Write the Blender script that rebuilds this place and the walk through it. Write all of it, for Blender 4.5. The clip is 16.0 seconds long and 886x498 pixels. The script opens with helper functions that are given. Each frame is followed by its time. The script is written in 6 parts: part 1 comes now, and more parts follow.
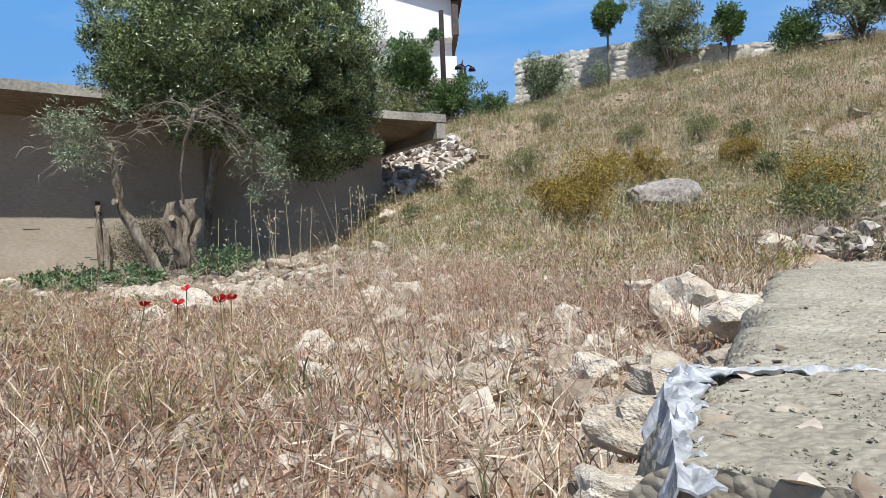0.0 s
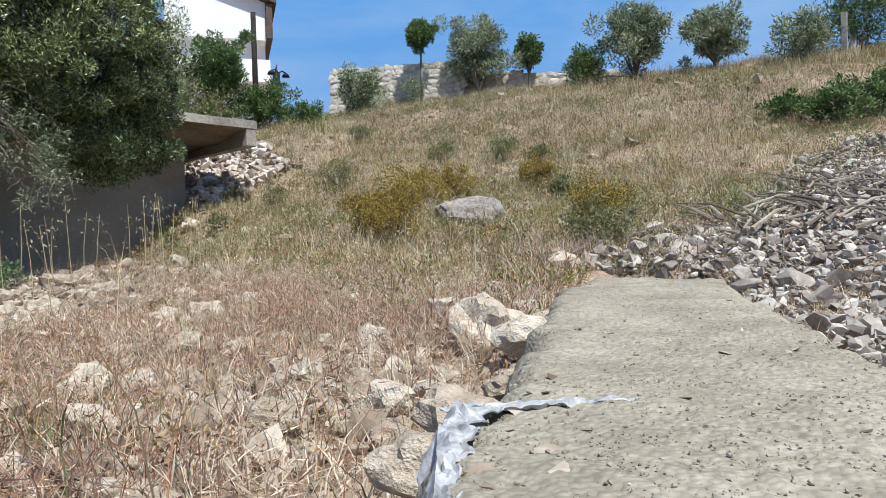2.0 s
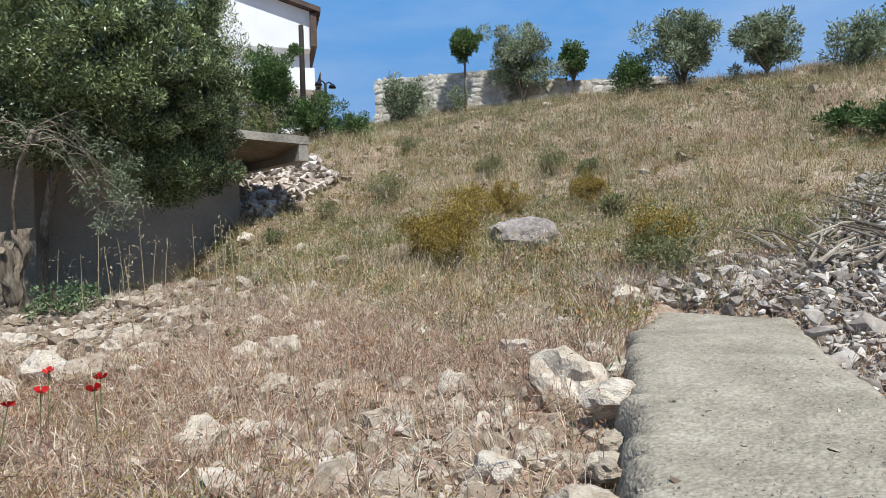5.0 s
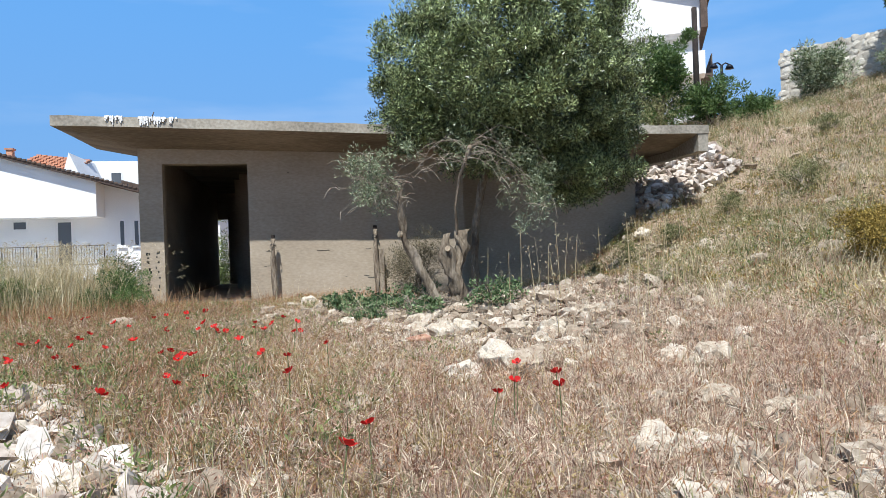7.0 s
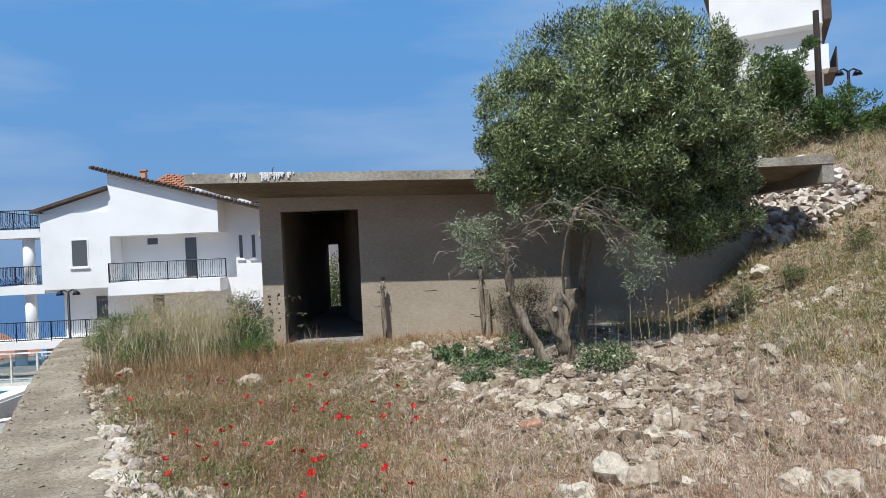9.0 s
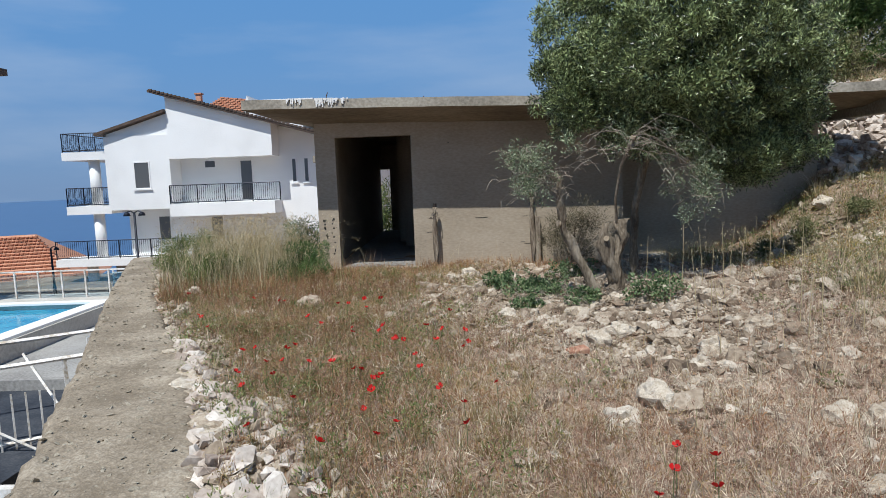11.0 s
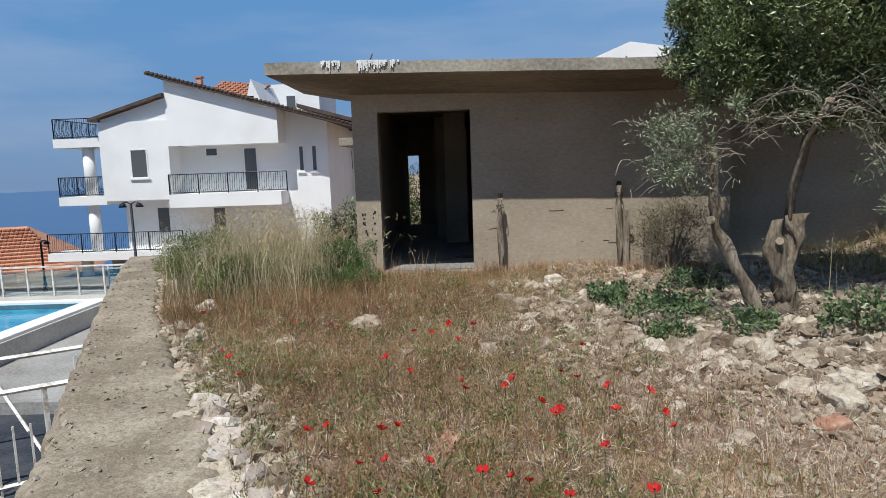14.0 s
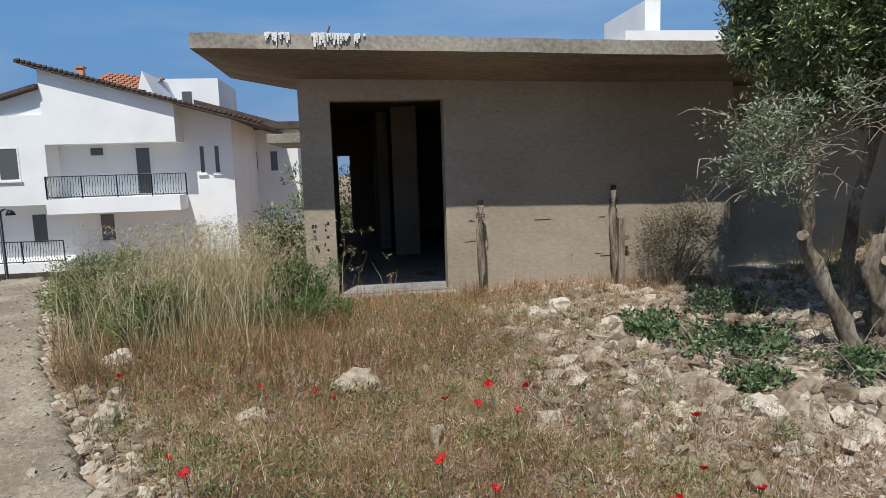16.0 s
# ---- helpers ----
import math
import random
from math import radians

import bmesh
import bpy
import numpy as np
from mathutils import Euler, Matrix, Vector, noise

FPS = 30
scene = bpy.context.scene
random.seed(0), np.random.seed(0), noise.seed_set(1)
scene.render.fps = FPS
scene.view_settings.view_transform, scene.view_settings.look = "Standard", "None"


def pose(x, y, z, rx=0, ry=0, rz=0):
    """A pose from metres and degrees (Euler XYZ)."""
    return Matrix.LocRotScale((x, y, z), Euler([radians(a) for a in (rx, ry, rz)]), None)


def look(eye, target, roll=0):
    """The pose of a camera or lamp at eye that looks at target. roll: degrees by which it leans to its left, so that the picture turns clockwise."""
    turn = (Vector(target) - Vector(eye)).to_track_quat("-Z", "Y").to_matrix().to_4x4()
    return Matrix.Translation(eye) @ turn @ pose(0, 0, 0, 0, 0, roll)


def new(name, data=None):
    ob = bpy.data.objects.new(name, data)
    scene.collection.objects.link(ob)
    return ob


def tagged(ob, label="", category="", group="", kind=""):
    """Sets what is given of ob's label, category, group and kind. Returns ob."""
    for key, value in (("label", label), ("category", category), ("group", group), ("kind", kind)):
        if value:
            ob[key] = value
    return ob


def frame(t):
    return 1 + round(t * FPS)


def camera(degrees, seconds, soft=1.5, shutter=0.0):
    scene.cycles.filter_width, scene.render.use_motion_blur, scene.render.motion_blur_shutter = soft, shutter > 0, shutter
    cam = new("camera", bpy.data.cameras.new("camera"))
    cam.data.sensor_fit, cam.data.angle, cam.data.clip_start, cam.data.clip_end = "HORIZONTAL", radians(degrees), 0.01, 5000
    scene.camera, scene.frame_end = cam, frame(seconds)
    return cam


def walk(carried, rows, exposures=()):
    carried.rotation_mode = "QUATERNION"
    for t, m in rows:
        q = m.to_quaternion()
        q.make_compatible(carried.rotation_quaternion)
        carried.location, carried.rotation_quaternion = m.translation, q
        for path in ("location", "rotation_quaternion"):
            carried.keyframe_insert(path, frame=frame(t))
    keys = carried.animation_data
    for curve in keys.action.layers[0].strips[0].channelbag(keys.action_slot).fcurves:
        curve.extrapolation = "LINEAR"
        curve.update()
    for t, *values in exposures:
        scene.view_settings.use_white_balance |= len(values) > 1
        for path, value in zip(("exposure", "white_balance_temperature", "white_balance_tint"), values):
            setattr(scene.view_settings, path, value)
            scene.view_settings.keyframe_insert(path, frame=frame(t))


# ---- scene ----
cam = camera(68.8, 16.0, soft=0.6)
PATH = [
    (0, (1.882, 0.084, 1.553), (2.937, 1.783, 1.528), -2.3),
    (0.5, (1.92, 0.082, 1.555), (3.135, 1.67, 1.537), -2.2),
    (1, (1.919, 0.069, 1.562), (3.248, 1.564, 1.543), -2.0),
    (1.5, (1.94, 0.073, 1.572), (3.364, 1.477, 1.554), -1.8),
    (2, (1.937, 0.067, 1.599), (3.423, 1.405, 1.582), -1.9),
    (2.5, (1.92, 0.068, 1.652), (3.445, 1.362, 1.639), -1.5),
    (3, (1.932, 0.073, 1.683), (3.466, 1.357, 1.678), -1.8),
    (3.2, (1.924, 0.071, 1.695), (3.46, 1.352, 1.691), -1.9),
    (5.3, (1.699, 0.161, 1.832), (3.025, 1.658, 1.818), -1.7),
    (5.5, (1.674, 0.187, 1.83), (2.918, 1.753, 1.817), -1.7),
    (6, (1.61, 0.22, 1.834), (2.636, 1.937, 1.828), -1.8),
    (6.5, (1.551, 0.258, 1.853), (2.41, 2.064, 1.852), -1.9),
    (7, (1.522, 0.259, 1.89), (1.933, 2.217, 1.893), -2.0),
    (7.5, (1.53, 0.301, 2.041), (1.712, 2.292, 2.046), -2.2),
    (8, (1.48, 0.244, 2.347), (1.644, 2.237, 2.356), -2.3),
    (8.2, (1.473, 0.231, 2.444), (1.618, 2.226, 2.452), -2.5),
    (10.3, (1.43, -0.016, 2.685), (1.477, 1.981, 2.592), -2.1),
    (10.5, (1.43, -0.01, 2.676), (1.451, 1.984, 2.512), -2.1),
    (11, (1.42, 0.026, 2.669), (1.364, 2.012, 2.444), -2.1),
    (11.5, (1.337, 0.163, 2.649), (1.256, 2.147, 2.411), -1.9),
    (12, (1.189, 0.441, 2.644), (1.11, 2.423, 2.394), -1.9),
    (12.5, (1.028, 0.811, 2.625), (0.957, 2.793, 2.364), -1.9),
    (13, (0.819, 1.192, 2.601), (0.754, 3.175, 2.354), -1.7),
    (13.5, (0.605, 1.55, 2.573), (0.551, 3.534, 2.327), -1.9),
    (14, (0.437, 1.981, 2.599), (0.387, 3.965, 2.347), -2.0),
    (14.5, (0.24, 2.344, 2.586), (0.209, 4.329, 2.343), -1.8),
    (15, (0.057, 2.703, 2.561), (0.066, 4.688, 2.316), -2.0),
    (15.5, (-0.129, 3.109, 2.622), (0.013, 5.089, 2.374), -2.0),
    (16, (-0.361, 3.498, 2.609), (-0.107, 5.465, 2.355), -1.8),
]
walk(cam, [(t, look(eye, target, roll)) for t, eye, target, roll in PATH],
     exposures=[(0.0, 0.15, 6050, 8), (2.5, 0.07, 6050, 8), (5.0, 0.0, 6050, 8), (6.2, 0.11, 6050, 8), (6.9, 0.3, 6050, 8), (7.5, 0.02, 6050, 8), (8.2, -0.08, 6050, 8), (10.5, -0.2, 6050, 8), (12.0, -0.3, 6120, 8), (16.0, -0.28, 6250, 8)])

# ---- light ----
SUN_AZ, SUN_EL = 20.0, 59.3
TO_SUN = Vector((-math.sin(radians(SUN_AZ)) * math.cos(radians(SUN_EL)), -math.cos(radians(SUN_AZ)) * math.cos(radians(SUN_EL)), math.sin(radians(SUN_EL))))
world = bpy.data.worlds.new("sky")
scene.world = world
world.use_nodes = True
wn, wl = world.node_tree.nodes, world.node_tree.links
sky = wn.new("ShaderNodeTexSky")
sky.sky_type = "NISHITA"
sky.sun_disc = False
sky.sun_elevation = radians(SUN_EL)
sky.sun_rotation = radians(180 + SUN_AZ)
sky.altitude = 100
sky.air_density, sky.dust_density, sky.ozone_density = 1.0, 0.6, 3.0
# thin high cloud
wco = wn.new("ShaderNodeTexCoord")
wmap = wn.new("ShaderNodeMapping")
wmap.inputs["Scale"].default_value = (1.0, 2.0, 6.0)
wmap.inputs["Rotation"].default_value = (0.0, 0.25, 0.5)
wnoi = wn.new("ShaderNodeTexNoise")
wnoi.inputs["Scale"].default_value, wnoi.inputs["Detail"].default_value = 1.1, 6.0
wnoi.inputs["Roughness"].default_value = 0.55
wramp = wn.new("ShaderNodeValToRGB")
wramp.color_ramp.elements[0].position, wramp.color_ramp.elements[1].position = 0.46, 0.78
wramp.color_ramp.elements[1].color = (0.4, 0.4, 0.4, 1)
wmix = wn.new("ShaderNodeMixRGB")
wmix.inputs[2].default_value = (7.5, 7.9, 8.6, 1)
wl.new(wco.outputs["Generated"], wmap.inputs[0])
wl.new(wmap.outputs[0], wnoi.inputs[0])
wl.new(wnoi.outputs[0], wramp.inputs[0])
wl.new(wramp.outputs[0], wmix.inputs[0])
# clear blue with sea haze low in the sky
wsep = wn.new("ShaderNodeSeparateXYZ")
wl.new(wco.outputs["Generated"], wsep.inputs[0])
wgrad = wn.new("ShaderNodeValToRGB")
ge = wgrad.color_ramp.elements
ge.new(0.2)
ge[0].position, ge[1].position, ge[2].position = 0.0, 0.16, 0.5
ge[0].color, ge[1].color, ge[2].color = (0.215, 0.345, 0.57, 1), (0.17, 0.36, 0.67, 1), (0.11, 0.35, 0.76, 1)
wl.new(wsep.outputs[2], wgrad.inputs[0])
wgain = wn.new("ShaderNodeMixRGB")
wgain.blend_type = "MULTIPLY"
wgain.inputs[0].default_value = 1.0
wgain.inputs[2].default_value = (10.4, 10.4, 10.4, 1)
wl.new(wgrad.outputs[0], wgain.inputs[1])
whaze = wn.new("ShaderNodeMapRange")
whaze.inputs["From Min"].default_value, whaze.inputs["From Max"].default_value = 0.3, 0.85
whaze.inputs["To Min"].default_value, whaze.inputs["To Max"].default_value = 0.92, 0.0
whaze.interpolation_type = "SMOOTHSTEP"
wl.new(wsep.outputs[2], whaze.inputs[0])
wair = wn.new("ShaderNodeMixRGB")
wl.new(whaze.outputs[0], wair.inputs[0])
wl.new(sky.outputs[0], wair.inputs[1])
wl.new(wgain.outputs[0], wair.inputs[2])
wl.new(wair.outputs[0], wmix.inputs[1])
wl.new(wmix.outputs[0], wn["Background"].inputs[0])
wn["Background"].inputs[1].default_value = 0.098
sun_data = bpy.data.lights.new("sun", "SUN")
sun_data.energy, sun_data.angle, sun_data.color = 5.7, radians(0.55), (1.0, 0.955, 0.88)
sun = new("sun", sun_data)
sun.matrix_world = look(TO_SUN * 50, (0, 0, 0))


# ---- materials ----
def mat(name, colors, scale=6.0, fine=60.0, rough=0.85, bump=0.3, depth=0.01, metal=0.0, rnd="", rnd_amt=0.0, translucent=0.0, spec=0.3, stretch=(1, 1, 1), stops=None, grit=0.0):
    """A procedural surface: two noises through a colour ramp, fine relief, and a random shift by piece."""
    m = bpy.data.materials.new(name)
    m.use_nodes = True
    n, l = m.node_tree.nodes, m.node_tree.links
    b = n["Principled BSDF"]
    co = n.new("ShaderNodeTexCoord")
    mp = n.new("ShaderNodeMapping")
    mp.inputs["Scale"].default_value = stretch
    l.new(co.outputs["Object"], mp.inputs[0])
    big, small = n.new("ShaderNodeTexNoise"), n.new("ShaderNodeTexNoise")
    big.inputs["Scale"].default_value, small.inputs["Scale"].default_value = scale, fine
    big.inputs["Detail"].default_value, small.inputs["Detail"].default_value = 5.0, 4.0
    l.new(mp.outputs[0], big.inputs[0])
    l.new(mp.outputs[0], small.inputs[0])
    mixf = n.new("ShaderNodeMath")
    mixf.operation = "MULTIPLY_ADD"
    mixf.inputs[1].default_value, mixf.inputs[2].default_value = 0.45, 0.0
    l.new(small.outputs[0], mixf.inputs[0])
    sm = n.new("ShaderNodeMath")
    sm.operation = "MULTIPLY_ADD"
    sm.inputs[1].default_value = 0.55
    l.new(big.outputs[0], sm.inputs[0])
    l.new(mixf.outputs[0], sm.inputs[2])
    fac = height = sm.outputs[0]
    if grit:
        vor = n.new("ShaderNodeTexVoronoi")
        vor.inputs["Scale"].default_value = grit
        l.new(mp.outputs[0], vor.inputs["Vector"])
        up = n.new("ShaderNodeMath")
        up.operation = "MULTIPLY_ADD"
        up.inputs[1].default_value = -0.5
        l.new(vor.outputs["Distance"], up.inputs[0])
        l.new(fac, up.inputs[2])
        height = up.outputs[0]
        tone = n.new("ShaderNodeMath")
        tone.operation = "MULTIPLY_ADD"
        tone.inputs[1].default_value = -0.16
        l.new(vor.outputs["Distance"], tone.inputs[0])
        off = n.new("ShaderNodeMath")
        off.inputs[1].default_value = 0.06
        l.new(fac, off.inputs[0])
        l.new(off.outputs[0], tone.inputs[2])
        fac = tone.outputs[0]
    if rnd:
        src = n.new("ShaderNodeObjectInfo").outputs["Random"] if rnd == "object" else n.new("ShaderNodeNewGeometry").outputs["Random Per Island"]
        ad = n.new("ShaderNodeMath")
        ad.operation = "MULTIPLY_ADD"
        ad.inputs[1].default_value = rnd_amt
        l.new(src, ad.inputs[0])
        sh = n.new("ShaderNodeMath")
        sh.operation = "SUBTRACT"
        sh.inputs[1].default_value = rnd_amt / 2
        l.new(fac, sh.inputs[0])
        l.new(sh.outputs[0], ad.inputs[2])
        fac = ad.outputs[0]
    ramp = n.new("ShaderNodeValToRGB")
    e = ramp.color_ramp.elements
    k = len(colors)
    while len(e) < k:
        e.new(0.5)
    for i, c in enumerate(colors):
        lo, span = (0.28, 0.44) if rnd else (0.37, 0.26)
        e[i].position = stops[i] if stops else lo + span * i / max(1, k - 1)
        e[i].color = (*c, 1)
    l.new(fac, ramp.inputs[0])
    l.new(ramp.outputs[0], b.inputs["Base Color"])
    b.inputs["Roughness"].default_value, b.inputs["Metallic"].default_value = rough, metal
    b.inputs["Specular IOR Level"].default_value = spec
    if bump:
        bp = n.new("ShaderNodeBump")
        bp.inputs["Strength"].default_value, bp.inputs["Distance"].default_value = bump, depth
        l.new(height, bp.inputs["Height"])
        l.new(bp.outputs[0], b.inputs["Normal"])
    if translucent:
        tr = n.new("ShaderNodeBsdfTranslucent")
        l.new(ramp.outputs[0], tr.inputs[0])
        mx = n.new("ShaderNodeMixShader")
        mx.inputs[0].default_value = translucent
        l.new(b.outputs[0], mx.inputs[1])
        l.new(tr.outputs[0], mx.inputs[2])
        l.new(mx.outputs[0], n["Material Output"].inputs[0])
    return m


M_SOIL = mat("dry_soil", [(0.17, 0.112, 0.076), (0.29, 0.21, 0.15), (0.44, 0.35, 0.26)], 0.9, 14, 0.95, 0.8, 0.04)
M_CONCRETE = mat("board_concrete", [(0.24, 0.195, 0.145), (0.36, 0.30, 0.225), (0.47, 0.40, 0.315)], 0.8, 22, 0.9, 0.25, 0.005, stretch=(0.75, 0.75, 1.7), stops=(0.25, 0.5, 0.75))
M_SLAB = mat("roof_concrete", [(0.20, 0.18, 0.145), (0.31, 0.28, 0.23), (0.42, 0.385, 0.32)], 1.4, 25, 0.9, 0.5, 0.01)
# browner than the slab, and darkened: overhang shade is part of this colour
M_SOFFIT = mat("shaded_soffit", [(0.14, 0.112, 0.082), (0.21, 0.17, 0.125), (0.30, 0.25, 0.19)], 1.1, 20, 0.92, 0.35, 0.006, stretch=(0.5, 2.0, 1))
M_MORTAR = mat("mortar_top", [(0.20, 0.162, 0.115), (0.285, 0.236, 0.174), (0.40, 0.345, 0.265)], 2.2, 30, 0.95, 0.8, 0.010, grit=70)
M_MORTAR2 = mat("coarse_mortar", [(0.235, 0.205, 0.155), (0.315, 0.278, 0.212), (0.41, 0.365, 0.29)], 3.0, 46, 0.95, 0.8, 0.010, grit=80)
M_ROCK = mat("limestone", [(0.28, 0.21, 0.145), (0.48, 0.405, 0.31), (0.70, 0.635, 0.535)], 5, 30, 0.9, 0.9, 0.02, rnd="object", rnd_amt=0.22)
M_RUBBLE = mat("limestone_rubble", [(0.14, 0.10, 0.068), (0.30, 0.24, 0.175), (0.56, 0.49, 0.40)], 4, 30, 0.92, 0.7, 0.015, rnd="island", rnd_amt=0.34)
M_EDGE = mat("pinkish_limestone", [(0.26, 0.20, 0.16), (0.48, 0.41, 0.345), (0.70, 0.64, 0.57)], 4, 30, 0.92, 0.7, 0.015, rnd="island", rnd_amt=0.34)
M_GREYRUBBLE = mat("grey_rubble", [(0.15, 0.12, 0.10), (0.34, 0.295, 0.25), (0.61, 0.555, 0.485)], 4, 30, 0.92, 0.7, 0.015, rnd="island", rnd_amt=0.4)
M_STRAW = mat("dry_straw", [(0.22, 0.13, 0.092), (0.44, 0.31, 0.225), (0.64, 0.505, 0.37), (0.82, 0.72, 0.56)], 0.7, 3, 0.7, 0, rnd="island", rnd_amt=0.62, translucent=0.25)
M_OATS = mat("pale_oats", [(0.36, 0.27, 0.14), (0.56, 0.46, 0.28), (0.72, 0.63, 0.43)], 0.7, 3, 0.6, 0, rnd="island", rnd_amt=0.4, translucent=0.3)
M_GREEN = mat("green_weed", [(0.09, 0.105, 0.04), (0.20, 0.205, 0.085), (0.36, 0.34, 0.18)], 0.9, 4, 0.65, 0, rnd="island", rnd_amt=0.45, translucent=0.25)
M_RUSSET = mat("russet_weed", [(0.17, 0.075, 0.038), (0.34, 0.175, 0.085), (0.52, 0.35, 0.19)], 0.9, 4, 0.7, 0, rnd="island", rnd_amt=0.45, translucent=0.2)
M_OLIVE = mat("olive_leaf", [(0.026, 0.038, 0.012), (0.10, 0.135, 0.045), (0.42, 0.50, 0.22)], 1.0, 6, 0.38, 0, rnd="island", rnd_amt=0.5, translucent=0.06, spec=0.6)
M_LEAF = mat("shrub_leaf", [(0.04, 0.075, 0.02), (0.092, 0.155, 0.042), (0.19, 0.27, 0.09)], 1.0, 6, 0.5, 0, rnd="island", rnd_amt=0.5, translucent=0.25, spec=0.4)
M_YELLOW = mat("yellow_bush", [(0.13, 0.095, 0.02), (0.29, 0.205, 0.045), (0.52, 0.39, 0.10)], 1.0, 6, 0.6, 0, rnd="island", rnd_amt=0.5, translucent=0.25)
M_NETTLE = mat("nettle_leaf", [(0.055, 0.095, 0.04), (0.125, 0.185, 0.08), (0.24, 0.31, 0.15)], 1.0, 6, 0.55, 0, rnd="island", rnd_amt=0.5, translucent=0.25)
M_SILVER = mat("silver_leaf", [(0.085, 0.115, 0.055), (0.22, 0.26, 0.145), (0.46, 0.50, 0.34)], 1.0, 6, 0.55, 0, rnd="island", rnd_amt=0.5, translucent=0.2)
M_SHRUB = mat("fresh_shrub", [(0.07, 0.105, 0.03), (0.16, 0.205, 0.06), (0.30, 0.335, 0.13)], 1.0, 6, 0.55, 0, rnd="island", rnd_amt=0.5, translucent=0.25)
M_MEADOW = mat("meadow_weed", [(0.14, 0.10, 0.036), (0.29, 0.215, 0.085), (0.47, 0.37, 0.18)], 0.9, 4, 0.7, 0, rnd="island", rnd_amt=0.5, translucent=0.25)
M_BROME = mat("brome_heads", [(0.21, 0.095, 0.062), (0.41, 0.245, 0.17), (0.62, 0.46, 0.345)], 0.9, 4, 0.7, 0, rnd="island", rnd_amt=0.5, translucent=0.25)
M_BARK = mat("olive_bark", [(0.08, 0.06, 0.042), (0.175, 0.14, 0.10), (0.30, 0.25, 0.19)], 6, 40, 0.95, 1.0, 0.02, stretch=(1, 1, 0.35))
M_TWIG = mat("dry_twig", [(0.13, 0.10, 0.075), (0.24, 0.20, 0.155), (0.38, 0.33, 0.26)], 6, 30, 0.9, 0.3, 0.005, rnd="island", rnd_amt=0.4)
M_CUT = mat("cut_wood", [(0.26, 0.20, 0.135), (0.40, 0.33, 0.24)], 8, 40, 0.8, 0.3, 0.005)
M_WHITE = mat("white_render", [(0.72, 0.72, 0.71), (0.80, 0.80, 0.79), (0.84, 0.84, 0.83)], 0.6, 20, 0.85, 0.15, 0.004)
M_EAVE = mat("brown_eave", [(0.06, 0.04, 0.03), (0.12, 0.085, 0.065)], 3, 20, 0.7, 0.2, 0.004)
M_TILE = mat("clay_tile", [(0.35, 0.14, 0.08), (0.47, 0.215, 0.13), (0.58, 0.32, 0.21)], 2, 12, 0.8, 0.3, 0.01, rnd="object", rnd_amt=0.25)
M_IRON = mat("dark_iron", [(0.012, 0.014, 0.02), (0.03, 0.033, 0.045)], 5, 40, 0.45, 0.1, 0.002, metal=0.6)
M_STEEL = mat("painted_steel", [(0.42, 0.36, 0.28), (0.68, 0.66, 0.62), (0.78, 0.77, 0.74)], 3, 22, 0.5, 0.2, 0.003)
M_WOOD = mat("weathered_post", [(0.12, 0.09, 0.065), (0.24, 0.195, 0.145), (0.36, 0.31, 0.24)], 5, 40, 0.9, 0.6, 0.006, stretch=(3, 3, 0.4))
M_DARKWOOD = mat("tarred_and_shaded_wood", [(0.015, 0.012, 0.01), (0.04, 0.03, 0.025)], 5, 40, 0.9, 0.4, 0.004)
M_PAVE = mat("pool_paving", [(0.40, 0.37, 0.33), (0.52, 0.49, 0.44), (0.60, 0.57, 0.52)], 0.7, 10, 0.85, 0.2, 0.005)
M_GREY = mat("grey_concrete", [(0.20, 0.19, 0.18), (0.30, 0.29, 0.27), (0.38, 0.37, 0.35)], 0.7, 14, 0.9, 0.3, 0.006)
M_POPPY = mat("poppy_petal", [(0.42, 0.006, 0.006), (0.62, 0.014, 0.012), (0.75, 0.04, 0.03)], 8, 40, 0.55, 0, rnd="object", rnd_amt=0.3, translucent=0.35)
M_STEM = mat("green_stem", [(0.09, 0.11, 0.04), (0.17, 0.18, 0.08)], 8, 40, 0.7, 0)
M_TARP = mat("plastic_sheet", [(0.20, 0.20, 0.20), (0.36, 0.36, 0.365), (0.56, 0.56, 0.56)], 14, 60, 0.75, 0.8, 0.01, spec=0.25)
M_BRICK = mat("clay_brick", [(0.27, 0.13, 0.085), (0.38, 0.20, 0.13), (0.48, 0.30, 0.21)], 6, 40, 0.9, 0.6, 0.008)
M_LIME = mat("white_splash", [(0.70, 0.69, 0.66), (0.80, 0.79, 0.77)], 5, 40, 0.85, 0.3, 0.003)
M_BOULDER = mat("grey_boulder", [(0.15, 0.125, 0.11), (0.26, 0.225, 0.20), (0.39, 0.35, 0.315)], 3, 30, 0.92, 0.8, 0.02)
# blue-black: yard shade put into the deck's colour; also the lean-to sheet
M_DARK_SHEET = mat("shade_dark_sheet", [(0.02, 0.024, 0.032), (0.04, 0.046, 0.058), (0.07, 0.075, 0.085)], 1.5, 30, 0.85, 0.3, 0.005)
M_DARK = mat("dark_void", [(0.02, 0.02, 0.02), (0.035, 0.033, 0.03)], 5, 40, 0.9, 0)
M_BUFF = mat("buff_stone", [(0.36, 0.32, 0.26), (0.52, 0.475, 0.40), (0.66, 0.62, 0.54)], 2.0, 16, 0.92, 0.8, 0.03, rnd="object", rnd_amt=0.3)


def glass_mat(name, tint):
    m = bpy.data.materials.new(name)
    m.use_nodes = True
    b = m.node_tree.nodes["Principled BSDF"]
    b.inputs["Base Color"].default_value = (*tint, 1)
    b.inputs["Roughness"].default_value = 0.06
    b.inputs["Specular IOR Level"].default_value = 0.6
    return m


